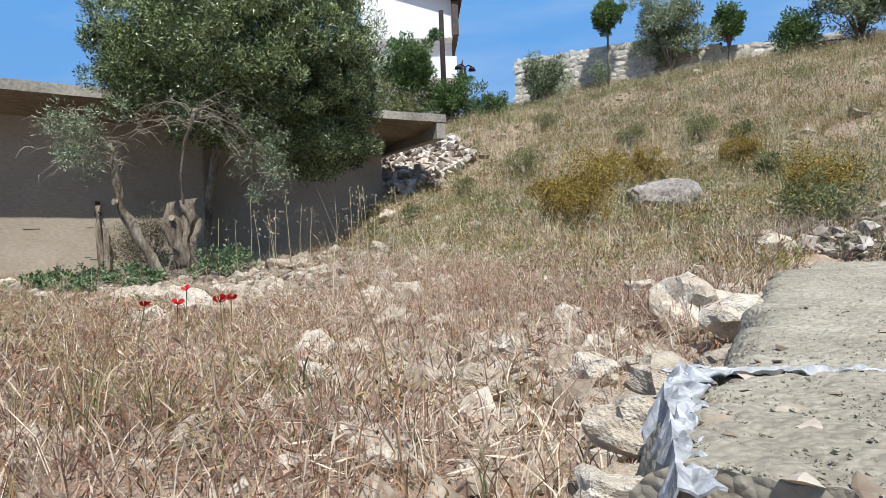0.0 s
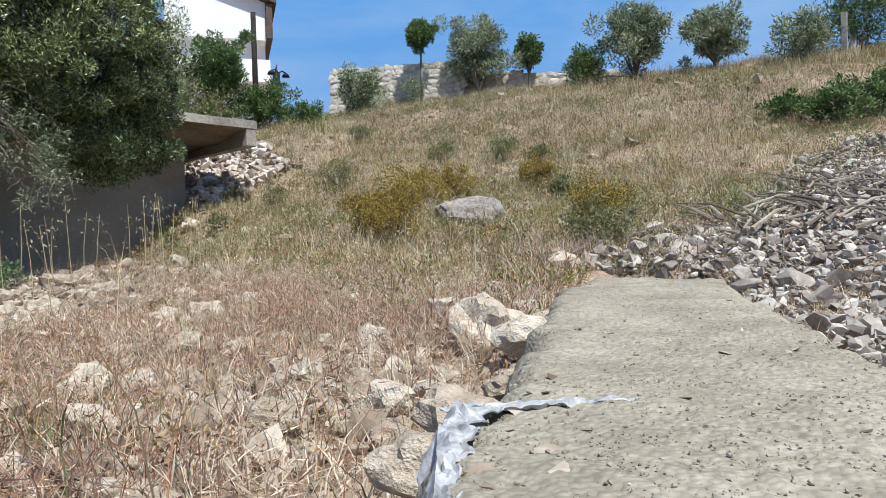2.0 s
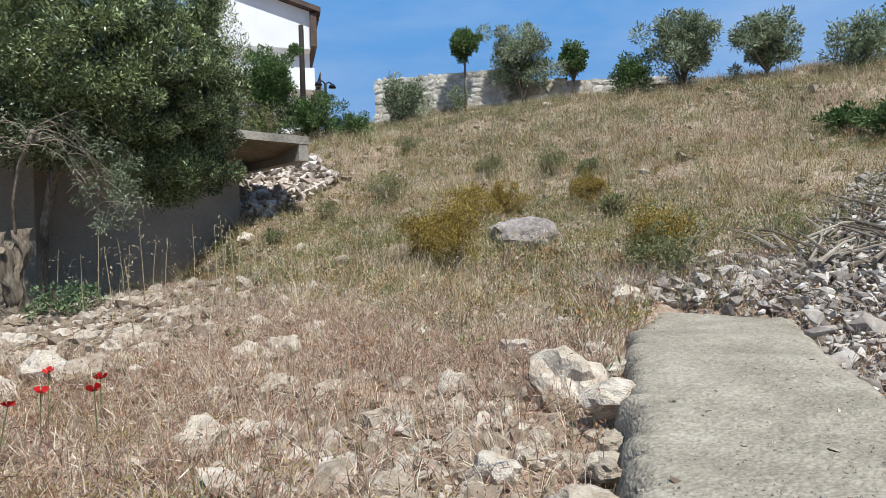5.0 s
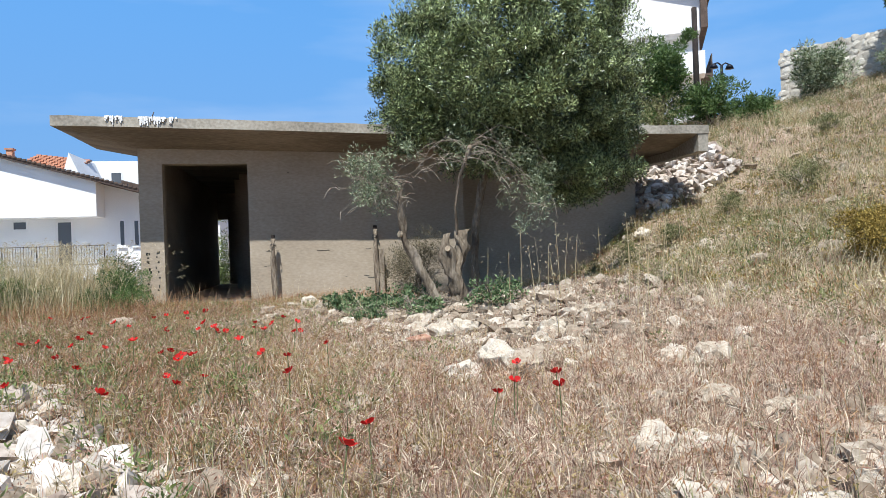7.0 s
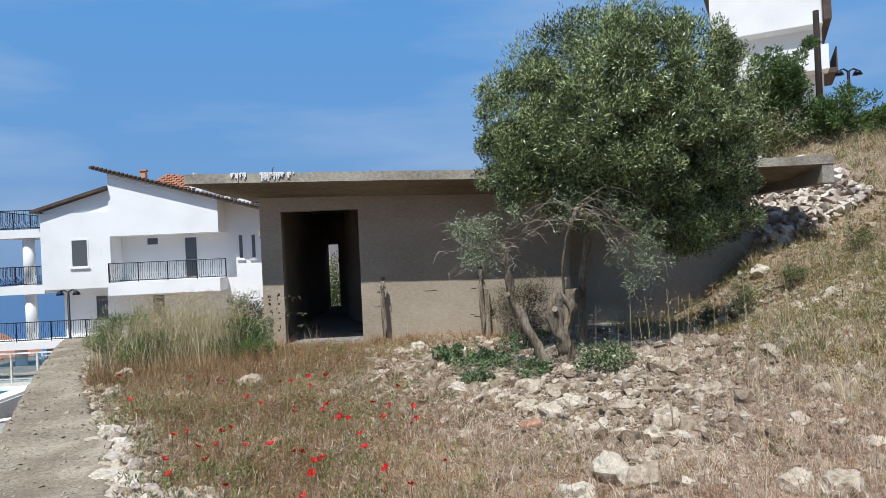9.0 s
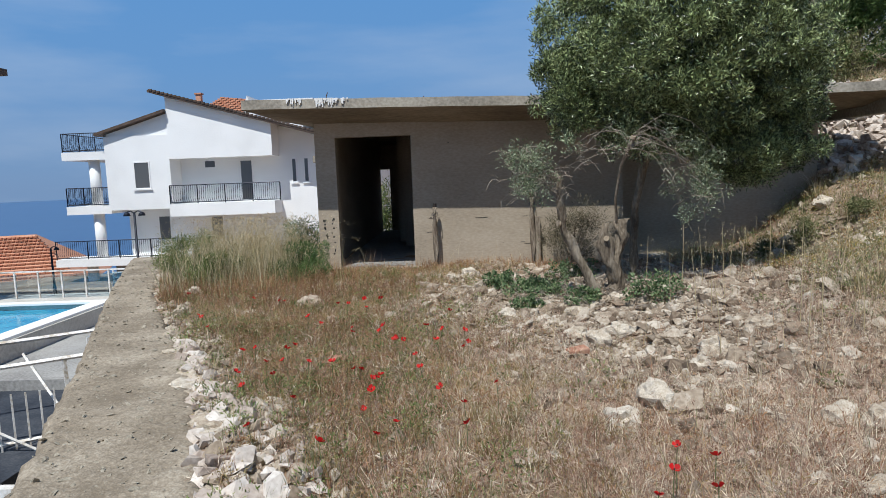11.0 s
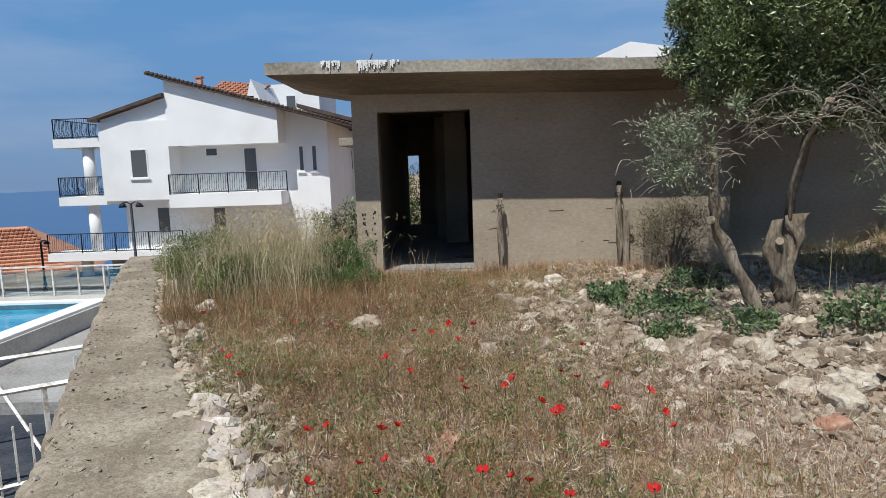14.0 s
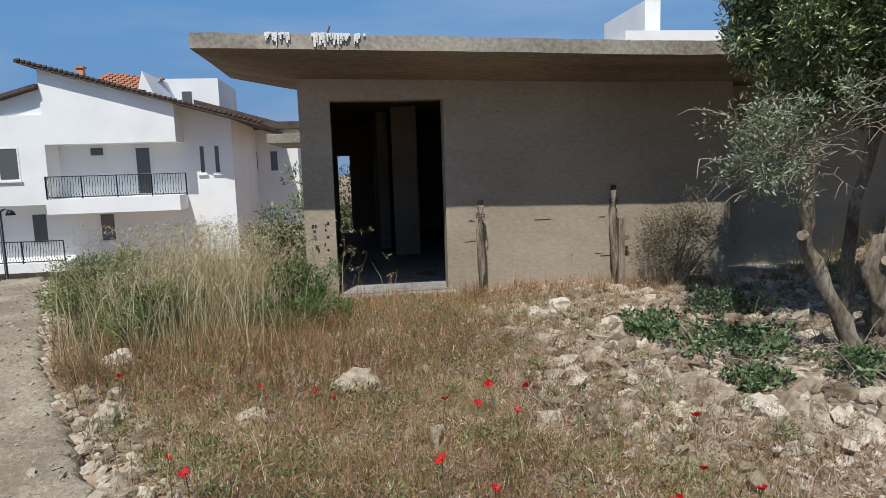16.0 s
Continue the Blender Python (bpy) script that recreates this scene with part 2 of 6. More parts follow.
M_PANE = glass_mat("window_glass", (0.10, 0.105, 0.11))
M_FENCE = bpy.data.materials.new("clear_fence_glass")
M_FENCE.use_nodes = True
fn, fl = M_FENCE.node_tree.nodes, M_FENCE.node_tree.links
see, shine, blend = fn.new("ShaderNodeBsdfTransparent"), fn.new("ShaderNodeBsdfGlossy"), fn.new("ShaderNodeMixShader")
see.inputs[0].default_value = (0.82, 0.90, 0.93, 1)
shine.inputs["Roughness"].default_value = 0.05
blend.inputs[0].default_value = 0.12
fl.new(see.outputs[0], blend.inputs[1])
fl.new(shine.outputs[0], blend.inputs[2])
fl.new(blend.outputs[0], fn["Material Output"].inputs[0])


def water_mat(name, deep, light, scale, bump, rough):
    m = mat(name, [deep, light], scale, scale * 5, rough, bump, 0.05, spec=0.5)
    return m


M_POOL = water_mat("pool_water", (0.025, 0.23, 0.40), (0.08, 0.40, 0.56), 1.2, 0.3, 0.08)
M_SEA = water_mat("sea_water", (0.045, 0.10, 0.21), (0.055, 0.115, 0.23), 0.01, 0.2, 0.35)


# ---- mesh helpers ----
def mesh_of(name, verts, faces, material, smooth=False):
    """A mesh from arrays; faces is a list of (count, k) index arrays."""
    me = bpy.data.meshes.new(name)
    v = np.asarray(verts, dtype=np.float32)
    me.vertices.add(len(v))
    me.vertices.foreach_set("co", v.ravel())
    loops = np.concatenate([f.ravel() for f in faces]).astype(np.int32)
    totals = np.concatenate([np.full(len(f), f.shape[1]) for f in faces]).astype(np.int32)
    starts = np.concatenate([[0], np.cumsum(totals)[:-1]]).astype(np.int32)
    me.loops.add(len(loops))
    me.loops.foreach_set("vertex_index", loops)
    me.polygons.add(len(totals))
    me.polygons.foreach_set("loop_start", starts)
    me.polygons.foreach_set("loop_total", totals)
    me.polygons.foreach_set("use_smooth", np.full(len(totals), smooth, dtype=bool))
    me.materials.append(material)
    me.update(calc_edges=True)
    return me


def finish(name, bm, material, smooth=False):
    me = bpy.data.meshes.new(name)
    bmesh.ops.recalc_face_normals(bm, faces=bm.faces)
    if smooth:
        for f in bm.faces:
            f.smooth = True
    bm.to_mesh(me)
    bm.free()
    me.materials.append(material)
    return me


def part(name, bm, material, parent, label="", smooth=False):
    """One mesh object under a thing or a part."""
    me = bm if isinstance(bm, bpy.types.Mesh) else finish(name, bm, material, smooth)
    ob = new(name, me)
    ob.parent = parent
    if label:
        ob["label"] = label
    return ob


def thing(name, label, category, m=None, group="", data=None, kind=""):
    ob = new(name, data)
    if m is not None:
        ob.matrix_world = m
    return tagged(ob, label, category, group, kind)


def box(bm, x0, x1, y0, y1, z0, z1, bevel=0.0):
    vs = [bm.verts.new((x, y, z)) for z in (z0, z1) for y in (y0, y1) for x in (x0, x1)]
    fs = [bm.faces.new([vs[i] for i in q]) for q in ((0, 2, 3, 1), (4, 5, 7, 6), (0, 1, 5, 4), (2, 6, 7, 3), (0, 4, 6, 2), (1, 3, 7, 5))]
    if bevel:
        bmesh.ops.bevel(bm, geom=list({e for f in fs for e in f.edges}), offset=bevel, segments=2, affect="EDGES", profile=0.5)
    return vs


def boxes(*rows, bevel=0.0):
    bm = bmesh.new()
    for r in rows:
        box(bm, *r, bevel=bevel)
    return bm


def tube(bm, pts, radii, n=8, cap=True):
    """A tapered tube along points."""
    pts = [Vector(p) for p in pts]
    rings = []
    for i, p in enumerate(pts):
        d = (pts[min(i + 1, len(pts) - 1)] - pts[max(i - 1, 0)]).normalized()
        q = d.to_track_quat("Z", "Y")
        r = radii[i] if hasattr(radii, "__len__") else radii
        rings.append([bm.verts.new(p + q @ Vector((r * math.cos(2 * math.pi * k / n), r * math.sin(2 * math.pi * k / n), 0))) for k in range(n)])
    for a, b in zip(rings, rings[1:]):
        for k in range(n):
            bm.faces.new((a[k], a[(k + 1) % n], b[(k + 1) % n], b[k]))
    if cap:
        bm.faces.new(list(reversed(rings[0])))
        bm.faces.new(rings[-1])
    return bm


def fbm(x, y, s, seed=0.0):
    return noise.fractal((x * s + seed, y * s - seed, seed * 0.37), 0.9, 2.0, 4)


# ---- the lie of the land ----
WALL_R = [(1.76, -0.7), (1.25, 0.45), (0.12, 3.0), (-1.0, 5.45), (-1.85, 6.9), (-2.9, 8.85), (-4.6, 12.7), (-5.0, 13.6)]
WALL_L = [(0.76, -0.7), (0.25, 0.45), (-0.9, 3.05), (-1.85, 5.25), (-2.9, 7.5), (-3.75, 9.3), (-5.15, 12.5), (-5.55, 13.5)]
SLAB_L = [(2.34, 0.46), (2.53, 0.61), (2.9, 0.80), (3.64, 1.20), (4.81, 1.84), (5.75, 2.17)]
SLAB_R = [(2.55, -0.2), (3.0, 0.03), (3.5, 0.30), (3.91, 0.52), (4.7, 0.90), (5.8, 1.38)]
WALL_C = [((a[0] + b[0]) / 2, (a[1] + b[1]) / 2) for a, b in zip(WALL_L, WALL_R)]
CX, CY = [p[0] for p in WALL_C], [p[1] for p in WALL_C]
LOW = -2.2


def wall_x(y):
    if y > 13.6:
        return -5.25 - (y - 13.6) * 0.1
    return float(np.interp(y, CY, CX))


def edge_r(y):
    return float(np.interp(y, [p[1] for p in WALL_R], [p[0] for p in WALL_R])) if y < 13.6 else -50.0


def sstep(a, b, v):
    k = min(1.0, max(0.0, (v - a) / (b - a)))
    return k * k * (3 - 2 * k)


def hill(s):
    return float(np.interp(s, [4.6, 6.4, 9, 10.5, 11, 14, 17, 19.4, 21, 30, 60, 300], [1.15, 1.4, 1.92, 2.25, 2.37, 3.6, 4.95, 5.75, 6.1, 7.3, 10.0, 30.0]))


def land(x, y, rough=True):
    """Height of the ground at a place."""
    s = 0.94 * x + 0.33 * y
    z = hill(s)
    pad = sstep(6.5, 9.5, y) * sstep(7.7, 5.6, x) * sstep(30, 19, y)
    z = z * (1 - pad) + min(z, 1.15) * pad
    if 2.3 < x < 5.95 and np.interp(x, [p[0] for p in SLAB_R], [p[1] for p in SLAB_R]) + 0.05 < y < np.interp(x, [p[0] for p in SLAB_L], [p[1] for p in SLAB_L]) - 0.05:
        z = min(z, 1.29)
    z += 0.6 * sstep(7.8, 9.3, x) * sstep(10.3, 12.6, y) * sstep(22, 16, y) * sstep(13, 10.5, x)
    if rough:
        z += 0.05 * fbm(x, y, 0.8, 3.1) + 0.03 * fbm(x, y, 2.6, 8.2) * sstep(60, 20, abs(x) + abs(y))
        z += 0.10 * sstep(6, 12, s) * fbm(x, y, 0.45, 5.0)
    # behind the building on the sea side the ground falls away
    z = z * (1 - sstep(13.0, 20.0, y) * sstep(4.0, -4.0, x)) + LOW * sstep(13.0, 20.0, y) * sstep(4.0, -4.0, x)
    d = -0.5 * x + 0.87 * y
    z -= min(75.0, max(0.0, d - 48.0) * 0.3) * sstep(22, 4, s)
    # the foot of the retaining wall
    if y > 0.45:
        if wall_x(y) <= x < edge_r(y) - 0.04:
            z = min(z, 0.8)
        if x < wall_x(y):
            z = LOW + 0.03 * fbm(x, y, 0.7, 2.0)
            z -= min(75.0, max(0.0, d - 42.0) * 0.3)
    else:
        lane = 0.35 + 0.03 * fbm(x, y, 1.5, 1.0)
        k = sstep(2.35, 2.75, x)
        z = lane * (1 - k) + max(z, 1.2) * k
        if x < 0.2:
            z = 0.35 + (LOW - 0.35) * sstep(0.2, -1.2, x)
    return z


def axis_steps(lo, hi, step, far, ratio):
    mid = list(np.arange(lo, hi + step / 2, step))
    up, dn, d = [], [], step
    while mid[-1] + sum(up) < far:
        d *= ratio
        up.append(d)
    out = mid[:]
    for u in up:
        out.append(out[-1] + u)
    d, pre = step, [mid[0]]
    while pre[-1] > -far:
        d *= ratio
        pre.append(pre[-1] - d)
    return list(reversed(pre[1:])) + out


gx, gy = axis_steps(-6.0, 14.0, 0.14, 420, 1.16), axis_steps(-1.6, 17.0, 0.14, 420, 1.16)
gv = [(x, y, land(x, y)) for y in gy for x in gx]
nx, ny = len(gx), len(gy)
ii = np.arange(nx * (ny - 1)).reshape(ny - 1, nx)[:, :-1].ravel()
ground = thing("ground", "dry stony earth of a sloping building plot", "ground", data=mesh_of("ground", gv, [np.stack([ii, ii + 1, ii + nx + 1, ii + nx], 1)], M_SOIL, True), kind="structure")

bm = bmesh.new()
bmesh.ops.create_circle(bm, cap_ends=True, segments=96, radius=4700)
sea = thing("water", "hazy blue open sea far below the houses", "sea", pose(0, 0, -62), data=finish("sea_water", bm, M_SEA), kind="structure")


def strip_mesh(name, left, right, top, depth, material, cols=24, step=0.045, seed=1.0, edge=0.05, grain=0.006):
    """A cast band between two edge lines: uneven top, ragged edges, sides down to depth."""
    def line(pts, t):
        d = [0.0]
        for a, b in zip(pts, pts[1:]):
            d.append(d[-1] + math.dist(a, b))
        return np.interp(t * d[-1], d, [p[0] for p in pts]), np.interp(t * d[-1], d, [p[1] for p in pts])
    length = sum(math.dist(a, b) for a, b in zip(left, left[1:]))
    rows = max(2, int(length / step))
    v = []
    for i in range(rows + 1):
        t = i / rows
        ax, ay = line(left, t)
        bx, by = line(right, t)
        ra = edge * noise.noise((ax * 8.3 + seed, ay * 8.3, seed)) + 0.8 * edge * noise.noise((ax * 23, ay * 23, seed))
        rb = edge * noise.noise((bx * 8.3 - seed, by * 8.3, seed)) + 0.8 * edge * noise.noise((bx * 23, by * 23, seed))
        w = math.hypot(bx - ax, by - ay)
        ux, uy = (bx - ax) / w, (by - ay) / w
        ax, ay, bx, by = ax - ux * ra, ay - uy * ra, bx + ux * rb, by + uy * rb
        v.append((ax - ux * 0.02, ay - uy * 0.02, top - depth))
        v.append((ax - ux * 0.02 * (1 + ra * 8), ay - uy * 0.02, top - 0.10))
        for j in range(cols + 1):
            k = j / cols
            x, y = ax + (bx - ax) * k, ay + (by - ay) * k
            z = top + 0.018 * fbm(x, y, 1.7, seed) + 0.006 * fbm(x, y, 6.0, seed) + 0.6 * grain * fbm(x, y, 37.0, seed) + 0.5 * grain * max(0.0, fbm(x, y, 13.0, seed + 4)) - 0.035 * (1 - min(1.0, min(k, 1 - k) * 14)) ** 2
            v.append((x, y, z))
        v.append((bx + ux * 0.02 * (1 + rb * 8), by + uy * 0.02, top - 0.10))
        v.append((bx + ux * 0.02, by + uy * 0.02, top - depth))
    n = cols + 5
    f = [(i * n + j, i * n + j + 1, (i + 1) * n + j + 1, (i + 1) * n + j) for i in range(rows) for j in range(n - 1)]
    me = mesh_of(name, v, [np.array(f)[:, ::-1]], material, True)
    bmx = bmesh.new()
    bmx.from_mesh(me)
    bmx.verts.ensure_lookup_table()
    bmx.faces.new([bmx.verts[j] for j in range(n)])
    bmx.faces.new([bmx.verts[rows * n + j] for j in reversed(range(n))])
    bmesh.ops.recalc_face_normals(bmx, faces=bmx.faces)
    bmx.to_mesh(me)
    bmx.free()
    return me


retaining = thing("retaining_wall", "broad stone retaining wall with rough mortar top", "wall", data=strip_mesh("retaining_wall", WALL_L, WALL_R, 1.17, 3.6, M_MORTAR, cols=30, step=0.035, seed=2.0, grain=0.017), kind="structure")
slab = thing("mortar_wall_top", "short wall end with coarse grey mortar top", "wall", data=strip_mesh("mortar_wall_top", SLAB_L, SLAB_R, 1.345, 0.9, M_MORTAR2, cols=44, step=0.024, seed=6.0, edge=0.05, grain=0.009), kind="structure")

# ---- unfinished concrete house ----
WF, WREC, WB = 10.86, 11.34, 18.2
def wall_obj(name, label, rows, material=M_CONCRETE):
    return thing(name, label, "wall", data=finish(name, boxes(*rows), material), kind="structure")
wall_obj("wall_front", "bare board-marked concrete front wall with doorway", [(-0.96, -0.62, WF, WF + 0.22, 0.6, 3.68), (-0.62, 0.64, WF, WF + 0.22, 3.36, 3.68), (0.64, 4.13, WF, WF + 0.22, 0.6, 3.68), (3.91, 4.13, WF + 0.22, WREC + 0.2, 0.6, 3.68)])
wall_obj("wall_front_recessed", "bare concrete wall set back in shade", [(4.13, 7.55, WREC, WREC + 0.22, 0.6, 3.68)])
wall_obj("wall_west", "bare concrete side wall of the shell", [(-0.96, -0.76, WF + 0.22, WB, 0.6, 3.68)])
wall_obj("wall_east", "bare concrete side wall", [(7.35, 7.55, WREC + 0.22, WB, 0.6, 3.68)])
wall_obj("wall_back", "bare concrete back wall with opening", [(-0.96, -0.9, WB, WB + 0.2, 0.6, 3.68), (-0.9, -0.5, WB, WB + 0.2, 2.9, 3.68), (-0.5, 7.55, WB, WB + 0.2, 0.6, 3.68)])
wall_obj("wall_inner", "dim bare concrete partition", [(0.22, 0.62, 14.0, 14.2, 0.6, 3.68), (1.6, 7.35, 14.0, 14.2, 0.6, 3.68), (0.02, 0.2, 15.0, WB, 0.6, 3.68), (3.0, 3.2, WREC + 0.25, 14.0, 0.6, 3.68)])
thing("floor", "dusty concrete floor slab inside the shell", "floor", data=finish("floor", boxes((-0.74, 7.33, WF + 0.02, WB, 0.7, 1.19)), M_GREY), kind="structure")
thing("door_sill", "rough pale concrete doorstep", "sill", data=finish("door_sill", boxes((-0.75, 0.75, WF - 0.16, WF - 0.003, 0.7, 1.185), bevel=0.015), M_SLAB), kind="structure")
RX0, RX1, RY0, RY1 = -1.85, 8.2, 9.97, 19.1


def roof_top(x):
    """The slab sags a little along its front."""
    return float(np.interp(x, [-1.85, 0.5, 2.9, 5.0, 8.2], [3.915, 3.868, 3.81, 3.805, 3.835]))


def roof_mesh():
    xs = [RX0, RX0 + 0.02, RX0 + 0.25, -1.2, -0.96] + list(np.linspace(-0.7, RX1, 46))
    ys = [RY0, RY0 + 0.02, RY0 + 0.25, RY0 + 0.6, RY0 + 0.9, 11.4, 12.0, 14, 16, RY1]
    bm = bmesh.new()
    def low(x, y):
        return roof_top(x) - float(np.interp(min(y - RY0, x - RX0), [0, 0.25, 0.9], [0.14, 0.19, 0.3]))
    def jog(x, y):
        return 0.010 * noise.noise((x * 3, y * 3, 1.0)) + 0.006 * noise.noise((x * 11, y * 9, 4.0))
    top = {(i, j): bm.verts.new((x, y + jog(x, 1.0) * (j < 2), roof_top(x) + jog(x, y))) for i, x in enumerate(xs) for j, y in enumerate(ys)}
    bot = {(i, j): bm.verts.new((x, y + jog(x, 2.0) * (j < 2), low(x, y) + 0.6 * jog(x + 5, y))) for i, x in enumerate(xs) for j, y in enumerate(ys)}
    keep = {(i, j) for i in range(len(xs) - 1) for j in range(len(ys) - 1) if not (xs[i] < -0.97 and ys[j] > 11.9)}
    for i, j in keep:
        q = [(i, j), (i + 1, j), (i + 1, j + 1), (i, j + 1)]
        bm.faces.new([top[k] for k in q])
        bm.faces.new([bot[k] for k in reversed(q)])
        for a, b, n in ((q[0], q[1], (i, j - 1)), (q[1], q[2], (i + 1, j)), (q[2], q[3], (i, j + 1)), (q[3], q[0], (i - 1, j))):
            if n not in keep:
                bm.faces.new((top[a], bot[a], bot[b], top[b]))
    bmesh.ops.delete(bm, geom=[v for v in bm.verts if not v.link_faces], context="VERTS")
    return bm


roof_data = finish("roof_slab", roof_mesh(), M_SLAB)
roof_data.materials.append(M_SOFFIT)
# down-facing faces take the soffit colour with the shade in it
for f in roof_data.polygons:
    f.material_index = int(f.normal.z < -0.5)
thing("roof_slab", "flat weathered concrete roof slab with brown soffit darkened for shade", "roof", data=roof_data, kind="structure")
thing("roof_beam", "concrete edge beam hanging under the roof end", "beam", data=finish("roof_beam", boxes((8.0, 8.19, RY0 + 0.012, 19.0, 3.39, 3.72), bevel=0.01), M_SLAB), kind="structure")
thing("side_ledge", "thin concrete ledge on the side wall", "ledge", data=finish("side_ledge", boxes((-1.75, -0.963, 14.2, 16.5, 3.05, 3.2), bevel=0.01), M_SLAB), kind="structure")


# ---- scatter helpers ----
GZ = np.array([p[2] for p in gv]).reshape(ny, nx)
GXA, GYA = np.array(gx), np.array(gy)
rng = np.random.default_rng(7)


def ground_z(x, y):
    i = np.clip(np.searchsorted(GXA, x) - 1, 0, nx - 2)
    j = np.clip(np.searchsorted(GYA, y) - 1, 0, ny - 2)
    u = (x - GXA[i]) / (GXA[i + 1] - GXA[i])
    v = (y - GYA[j]) / (GYA[j + 1] - GYA[j])
    return GZ[j, i] * (1 - u) * (1 - v) + GZ[j, i + 1] * u * (1 - v) + GZ[j + 1, i] * (1 - u) * v + GZ[j + 1, i + 1] * u * v


def open_ground(x, y):
    """True where plants may stand: off the walls, the house and the lane."""
    er = np.interp(y, [p[1] for p in WALL_R], [p[0] for p in WALL_R])
    ok = ((y > 0.55) | (x > 3.0)) & (x > er + 0.06) & (y < 60)
    ok &= ~((x > -1.0) & (x < 4.2) & (y > 10.75) & (y < 18.5)) & ~((x > 4.1) & (x < 7.6) & (y > 11.26) & (y < 18.5))
    sl = np.interp(x, [p[0] for p in SLAB_L], [p[1] for p in SLAB_L])
    sr = np.interp(x, [p[0] for p in SLAB_R], [p[1] for p in SLAB_R])
    ok &= ~((x > 2.2) & (x < 5.9) & (y < sl + 0.03) & (y > sr - 0.03))
    ok &= ~((y < 0.9) & (x < 2.3)) & ~((y < sl) & (x < 2.9))
    return ok


def rubble_at(x, y):
    """How stony the ground is, 0 to 1."""
    a = np.exp(-(((x - 3.0) / 2.3) ** 2 + ((y - 7.9) / 2.5) ** 2) ** 1.5)
    er = np.interp(y, [p[1] for p in WALL_R], [p[0] for p in WALL_R])
    b = np.exp(-((x - er - 0.18) / np.where(y < 4.3, 0.5, 0.25)) ** 2) * (y < 8.0)
    c = np.exp(-(((x - 8.1) / 2.3) ** 2 + ((y - 0.95) / 0.85) ** 2) ** 2)
    d = 0.75 * np.exp(-(((x - 3.2) / 0.9) ** 2 + ((y - 1.6) / 0.8) ** 2))
    e = 0.6 * np.exp(-(((x - 3.3) / 1.2) ** 2 + ((y - 5.2) / 0.9) ** 2))
    g = 0.5 * np.exp(-(((x - 6.3) / 0.7) ** 2 + ((y - 9.3) / 2.2) ** 2))
    f = 0.36 * np.exp(-(((x - 2.9) / 1.6) ** 2 + ((y - 4.6) / 2.0) ** 2))
    h = 0.5 * np.exp(-(((x - 10.6) / 2.4) ** 2 + ((y - 0.9) / 1.5) ** 2) ** 2)
    return np.clip(a + h + 0.9 * b + c + d + e + f + g, 0, 1)


def blades(name, label, category, x, y, height, width, lean, material, z=None, kind="stuff"):
    """Many single bent blades of grass in one mesh."""
    n = len(x)
    z = ground_z(x, y) - 0.01 if z is None else z
    az, face = rng.uniform(0, 2 * np.pi, n), rng.uniform(0, np.pi, n)
    ln = lean * rng.uniform(0.2, 1.6, n) * height
    dx, dy = np.cos(az) * ln, np.sin(az) * ln
    wx, wy = np.cos(face) * width / 2, np.sin(face) * width / 2
    hh = np.sqrt(np.maximum(height ** 2 - ln ** 2, (0.3 * height) ** 2))
    base = np.stack([x, y, z], 1)
    w3 = np.stack([wx, wy, np.zeros(n)], 1)
    mid = base + np.stack([dx * 0.35, dy * 0.35, hh * 0.6], 1)
    tip = base + np.stack([dx, dy, hh], 1)
    V = np.stack([base - w3, base + w3, mid + w3 * 0.8, mid - w3 * 0.8, tip], 1).reshape(-1, 3)
    k = np.arange(n)[:, None] * 5
    me = mesh_of(name, V, [k + np.array([[0, 1, 2, 3]]), k + np.array([[3, 2, 4]])], material)
    return thing(name, label, category, data=me, kind=kind)


def leaf_mesh(name, centers, radii, per, length, width, material, squash=1.0, droop=0.0, seed=1, facing=0.0):
    """A cloud of single leaves round clump centres; facing turns the blades outwards."""
    r = np.random.default_rng(seed)
    c = np.repeat(np.asarray(centers, float), per, axis=0)
    rad = np.repeat(np.asarray(radii, float), per)
    n = len(c)
    d = r.normal(size=(n, 3))
    d /= np.linalg.norm(d, axis=1)[:, None]
    p = c + d * (rad * r.uniform(0.15, 1, n) ** 0.6)[:, None] * np.array([1, 1, squash])
    a = d * 0.8 + r.normal(size=(n, 3)) * 0.6 + np.array([0, 0, 0.35 - droop])
    a /= np.linalg.norm(a, axis=1)[:, None]
    b = np.cross(a, r.normal(size=(n, 3)) + facing * d)
    b /= np.linalg.norm(b, axis=1)[:, None]
    ln = (length * r.uniform(0.6, 1.3, n))[:, None]
    w = (width * r.uniform(0.7, 1.3, n))[:, None]
    V = np.stack([p, p + a * ln * 0.45 + b * w / 2, p + a * ln, p + a * ln * 0.45 - b * w / 2], 1).reshape(-1, 3)
    return mesh_of(name, V, [np.arange(n)[:, None] * 4 + np.array([[0, 1, 2, 3]])], material)


def crown_clumps(center, radii, n, seed, inner=0.45, lumps=0.16):
    """Clump centres near the surface of a lumpy crown."""
    r = np.random.default_rng(seed)
    d = r.normal(size=(n, 3))
    d /= np.linalg.norm(d, axis=1)[:, None]
    k = r.uniform(inner, 1, n) ** 0.7
    out = []
    for v, q in zip(d, k):
        lump = 1 + lumps * 2 * noise.noise((v[0] * 2.3 + seed, v[1] * 2.3, v[2] * 2.3))
        out.append((center[0] + v[0] * radii[0] * q * lump, center[1] + v[1] * radii[1] * q * lump, center[2] + v[2] * radii[2] * q * lump))
    return out


